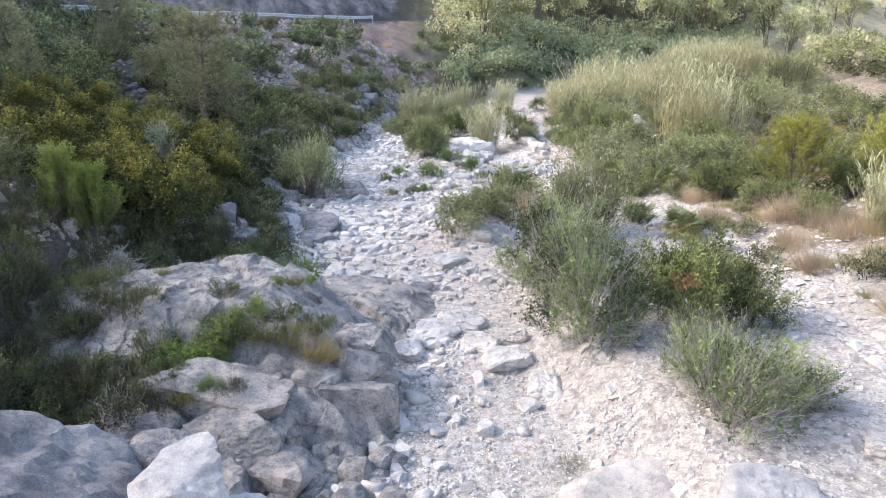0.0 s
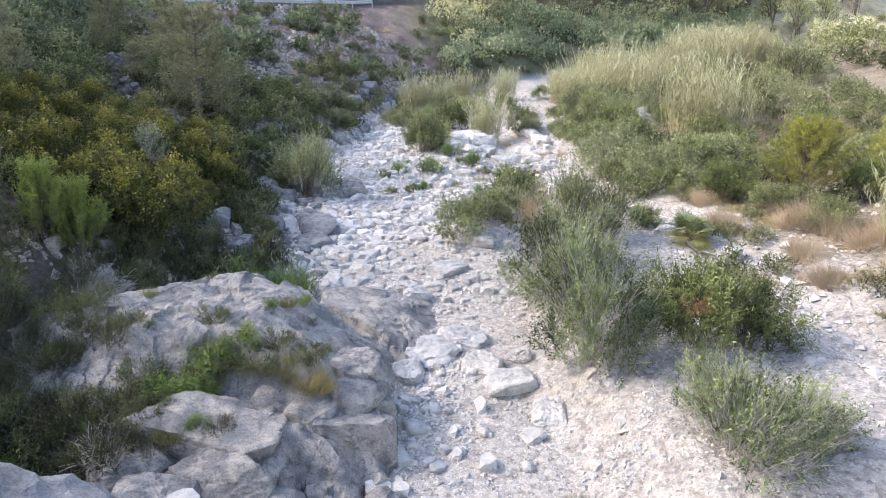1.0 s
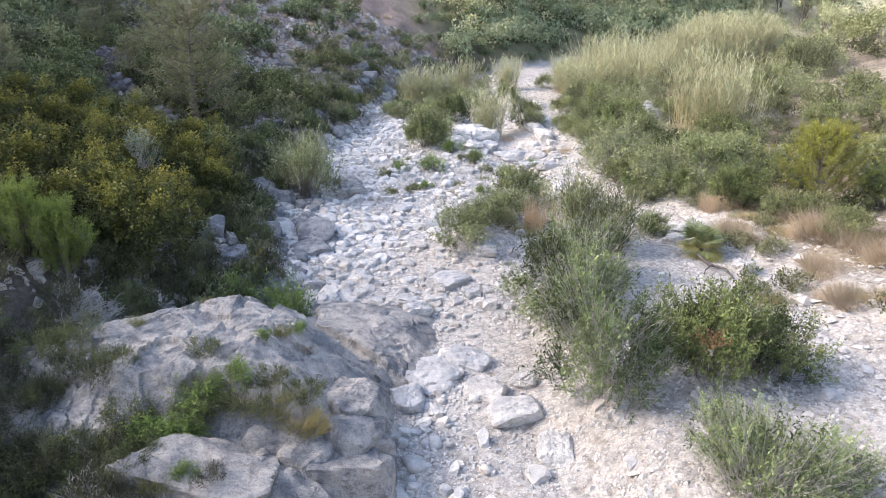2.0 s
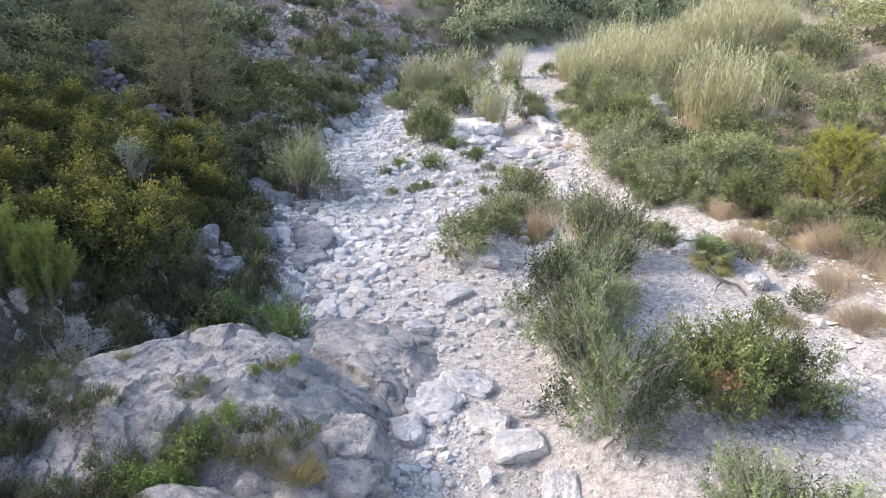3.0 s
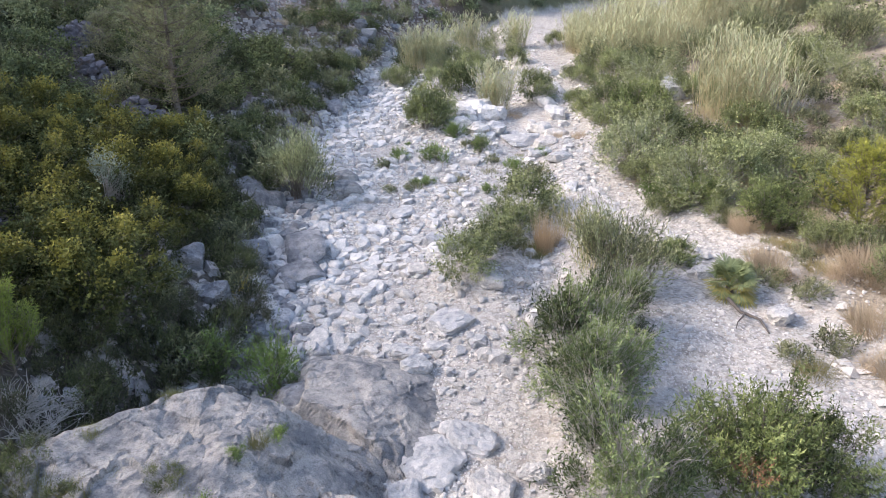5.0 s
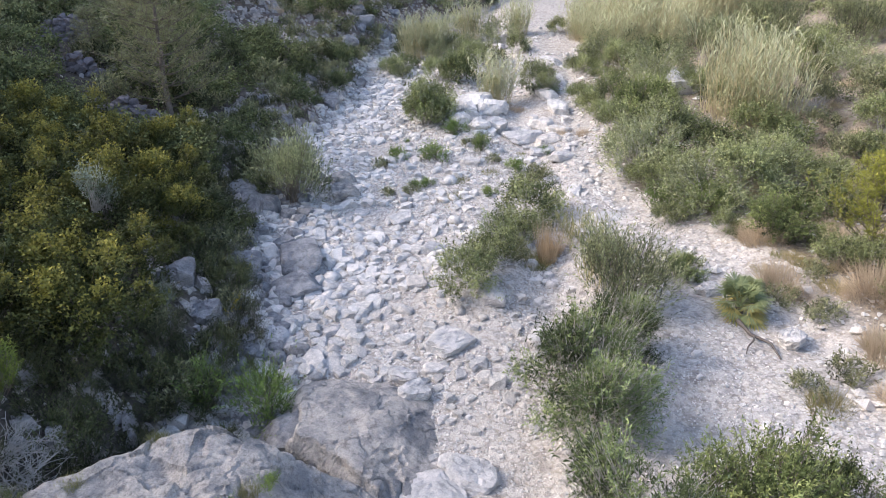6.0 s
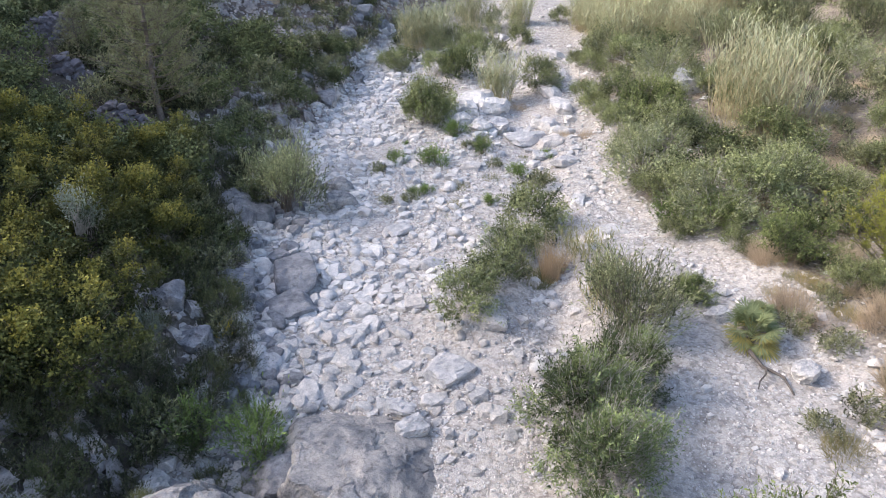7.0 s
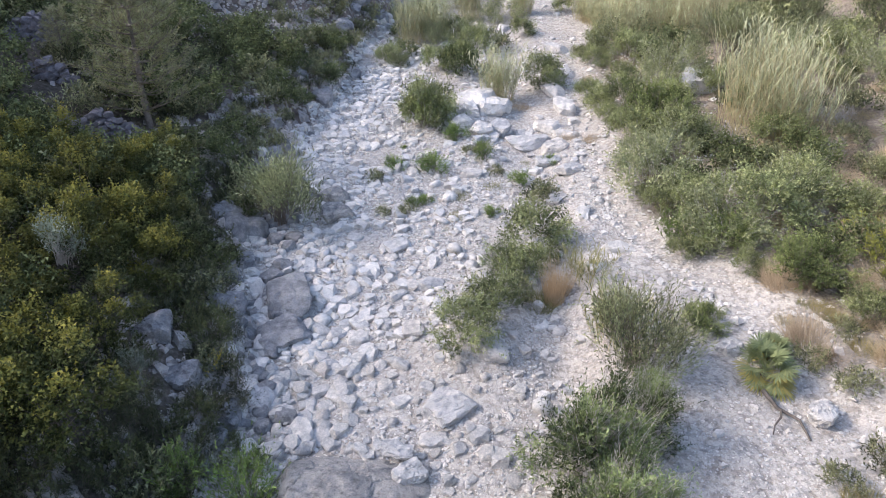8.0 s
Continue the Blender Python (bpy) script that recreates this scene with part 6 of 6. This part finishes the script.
HEX = [(np.array([[sx, sy, sz] for sx in (-1, 1) for sy in (-1, 1) for sz in (-1, 1)]) * (0.75, 0.62, 0.5) * np.where(np.arange(8) % 2, 0.62, 1.0)[:, None] ** np.array([1, 1, 0]) + np.random.RandomState(k + 60).normal(size=(8, 3)) * 0.14) for k in range(16)]
HEXF = np.array([[1, 5, 7], [1, 7, 3], [0, 1, 3], [0, 3, 2], [4, 6, 7], [4, 7, 5], [0, 4, 5], [0, 5, 1], [2, 3, 7], [2, 7, 6]])
OCTA = np.array([[0, 2, 4], [2, 1, 4], [1, 3, 4], [3, 0, 4], [2, 0, 5], [1, 2, 5], [3, 1, 5], [0, 3, 5]])
SMALL = [np.array([[1, 0, 0], [-1, 0, 0], [0, 0.8, 0], [0, -0.8, 0], [0, 0, 0.6], [0, 0, -0.6]]) * np.random.RandomState(k).uniform(0.7, 1.25, (6, 1)) + np.random.RandomState(k + 40).normal(size=(6, 3)) * 0.15 for k in range(12)]


def stone_spots(seed, count, y0, y1, size, spread):
    """Where stones lie: in the gravel, more and larger in the stony main channel."""
    r = np.random.RandomState(seed)
    y = r.uniform(y0, y1, count * 6)
    xl, xr = soft_line(y, LEFT_Y, LEFT_X), soft_line(y, RIGHT_Y, RIGHT_X)
    x = xl - 0.9 + (xr - xl + 1.2) * r.uniform(0, 1, count * 6)
    z, gravel, _, _, _ = land(x, y)
    xb = np.interp(y, [5, 10, 14, 18, 22, 27, 34, 40], [1.6, 1.3, 0.6, 0.4, 0.1, 4.0, 6.0, 7.0])
    loose = 1.0 if size > 0.06 else 3.0
    stony = loose * np.clip((xb - x) / 1.6 + 0.5, np.where((x > 3.6) & (y < 26), 0.1, np.where(y > 26, 0.75, 0.42)), 1) * np.clip(0.62 + 2.0 * fractal(x, y, 2.2, 3, 50), 0.15, 1) * np.interp(y, [9, 15, 18, 30, 45], [1.2, 1.0, 1.1, 1.0, 0.6])
    rock = on_rock(x, y)
    keep = (gravel > 0.2) & (r.uniform(0, 1, len(x)) < stony) & ~rock
    x, y, z, stony = x[keep][:count], y[keep][:count], z[keep][:count], stony[keep][:count]
    s = np.clip(size * r.lognormal(0, spread, len(x)) * (0.7 + 0.5 * np.minimum(stony, 1)) * np.where(x > 3.6, 0.7, 1.0) * np.interp(y, [22, 28], [1.0, 0.8]) * np.interp(x, [-3.5, -0.8], [1.35, 0.8]), 0.02, 0.22)
    return x, y, z, s, r


def joined(shapes, faces, x, y, z, s, r):
    """Many stones in one mesh."""
    n = len(x)
    P = np.stack(shapes)[r.randint(0, len(shapes), n)]
    a, tx = r.uniform(0, 2 * np.pi, n), r.normal(size=n) * 0.2
    c, q = np.cos(a)[:, None], np.sin(a)[:, None]
    px, py, pz = P[..., 0], P[..., 1], P[..., 2]
    pz = pz + px * tx[:, None]
    v = np.stack([(px * c - py * q) * s[:, None] + x[:, None], (px * q + py * c) * s[:, None] + y[:, None], pz * s[:, None] + (z + 0.2 * s)[:, None]], -1)
    f = np.asarray(faces)[None] + (np.arange(n) * P.shape[1])[:, None, None]
    return v.reshape(-1, 3), f.reshape(-1, 3)


x, y, z, s, r = stone_spots(3, 24000, 7, 62, 0.047, 0.68)
near = np.where((y > 16.5) & (y < 22.5) & (x < 2.2) & (s > 0.09))[0][:300]
STONES = [mesh_of("stone", q, CHIP, LOOSE, k % 4 == 0) for k, q in enumerate(SHAPES)]
for k in near:
    ob = part("stone", STONES[k % len(STONES)], ground)
    ob.matrix_basis = pose(x[k], y[k], z[k] + 0.15 * s[k], r.uniform(-14, 14), r.uniform(-14, 14), r.uniform(0, 360)) @ Matrix.Scale(float(s[k]), 4)
rest = np.setdiff1d(np.arange(len(x)), near)
large, little = rest[s[rest] > 0.1], rest[s[rest] <= 0.1]
v, f = joined(SHAPES, CHIP, x[large], y[large], z[large], s[large], r)
w, g = joined(HEX, HEXF, x[little], y[little], z[little], s[little], r)
v, f = np.concatenate([v, w]), np.concatenate([f, g + len(v)])
near = np.random.RandomState(41)
bx, by = near.uniform(-1.2, 8.2, 3800), near.uniform(7.5, 21, 3800)
bz, bg, _, _, _ = land(bx, by)
ok = (bg > 0.6) & ~on_rock(bx, by)
bs = np.clip(0.036 * near.lognormal(0, 0.5, len(bx)), 0.03, 0.2)[ok]
w, g = joined(HEX, HEXF, bx[ok], by[ok], bz[ok] - 0.3 * bs, bs, near)
v, f = np.concatenate([v, w]), np.concatenate([f, g + len(v)])
worn = np.concatenate([np.repeat(near.uniform(0, 1, len(large)) < 0.2, len(CHIP)), np.zeros(len(f) - len(large) * len(CHIP), bool)])
tagged(new("cobbles", mesh_of("cobbles", v, f, COBBLE, worn)), "pale rounded limestone cobbles strewn over the bed", "cobbles", kind="stuff")
x, y, z, s, r = stone_spots(4, 26000, 6.5, 40, 0.034, 0.45)
v, f = joined(SMALL, OCTA, x, y, z, s, r)
tagged(new("pebbles", mesh_of("pebbles", v, f, COBBLE, False)), "white and grey pebbles lying on the gravel", "pebbles", kind="stuff")

# ---- rubble of the scree and of the left bank ----
r = np.random.RandomState(8)
y = np.concatenate([r.uniform(44, 68, 5600), r.uniform(14, 46, 3600)])
d = np.concatenate([r.uniform(0.3, 16, 5600), r.uniform(-0.3, 3.0, 2600), r.uniform(0, 9, 1000)])
x = soft_line(y, LEFT_Y, LEFT_X) - d
ok = ~on_rock(x, y)
x, y = x[ok], y[ok]
s = np.clip(0.09 * r.lognormal(0, 0.55, len(x)) * np.interp(y, [40, 50], [1.0, 1.1]), 0.03, 0.4)
v, f = joined(HEX, HEXF, x, y, land(x, y)[0], s, r)
tagged(new("rubble", mesh_of("rubble", v, f, BANKSTONE, False)), "grey angular rubble on the steep bank", "rubble", kind="stuff")

# ---- stones on the right bank ----
r = np.random.RandomState(18)
y = r.uniform(12, 48, 5200)
x = soft_line(y, RIGHT_Y, RIGHT_X) - 0.6 + 7.0 * r.uniform(0, 1, len(y)) ** 1.6
s = np.clip(0.05 * r.lognormal(0, 0.55, len(x)), 0.02, 0.28)
v, f = joined(SMALL, OCTA, x, y, land(x, y)[0], s, r)
tagged(new("bank_stones", mesh_of("bank_stones", v, f, COBBLE, False)), "pale stones scattered over the dry bank", "stones", kind="stuff")
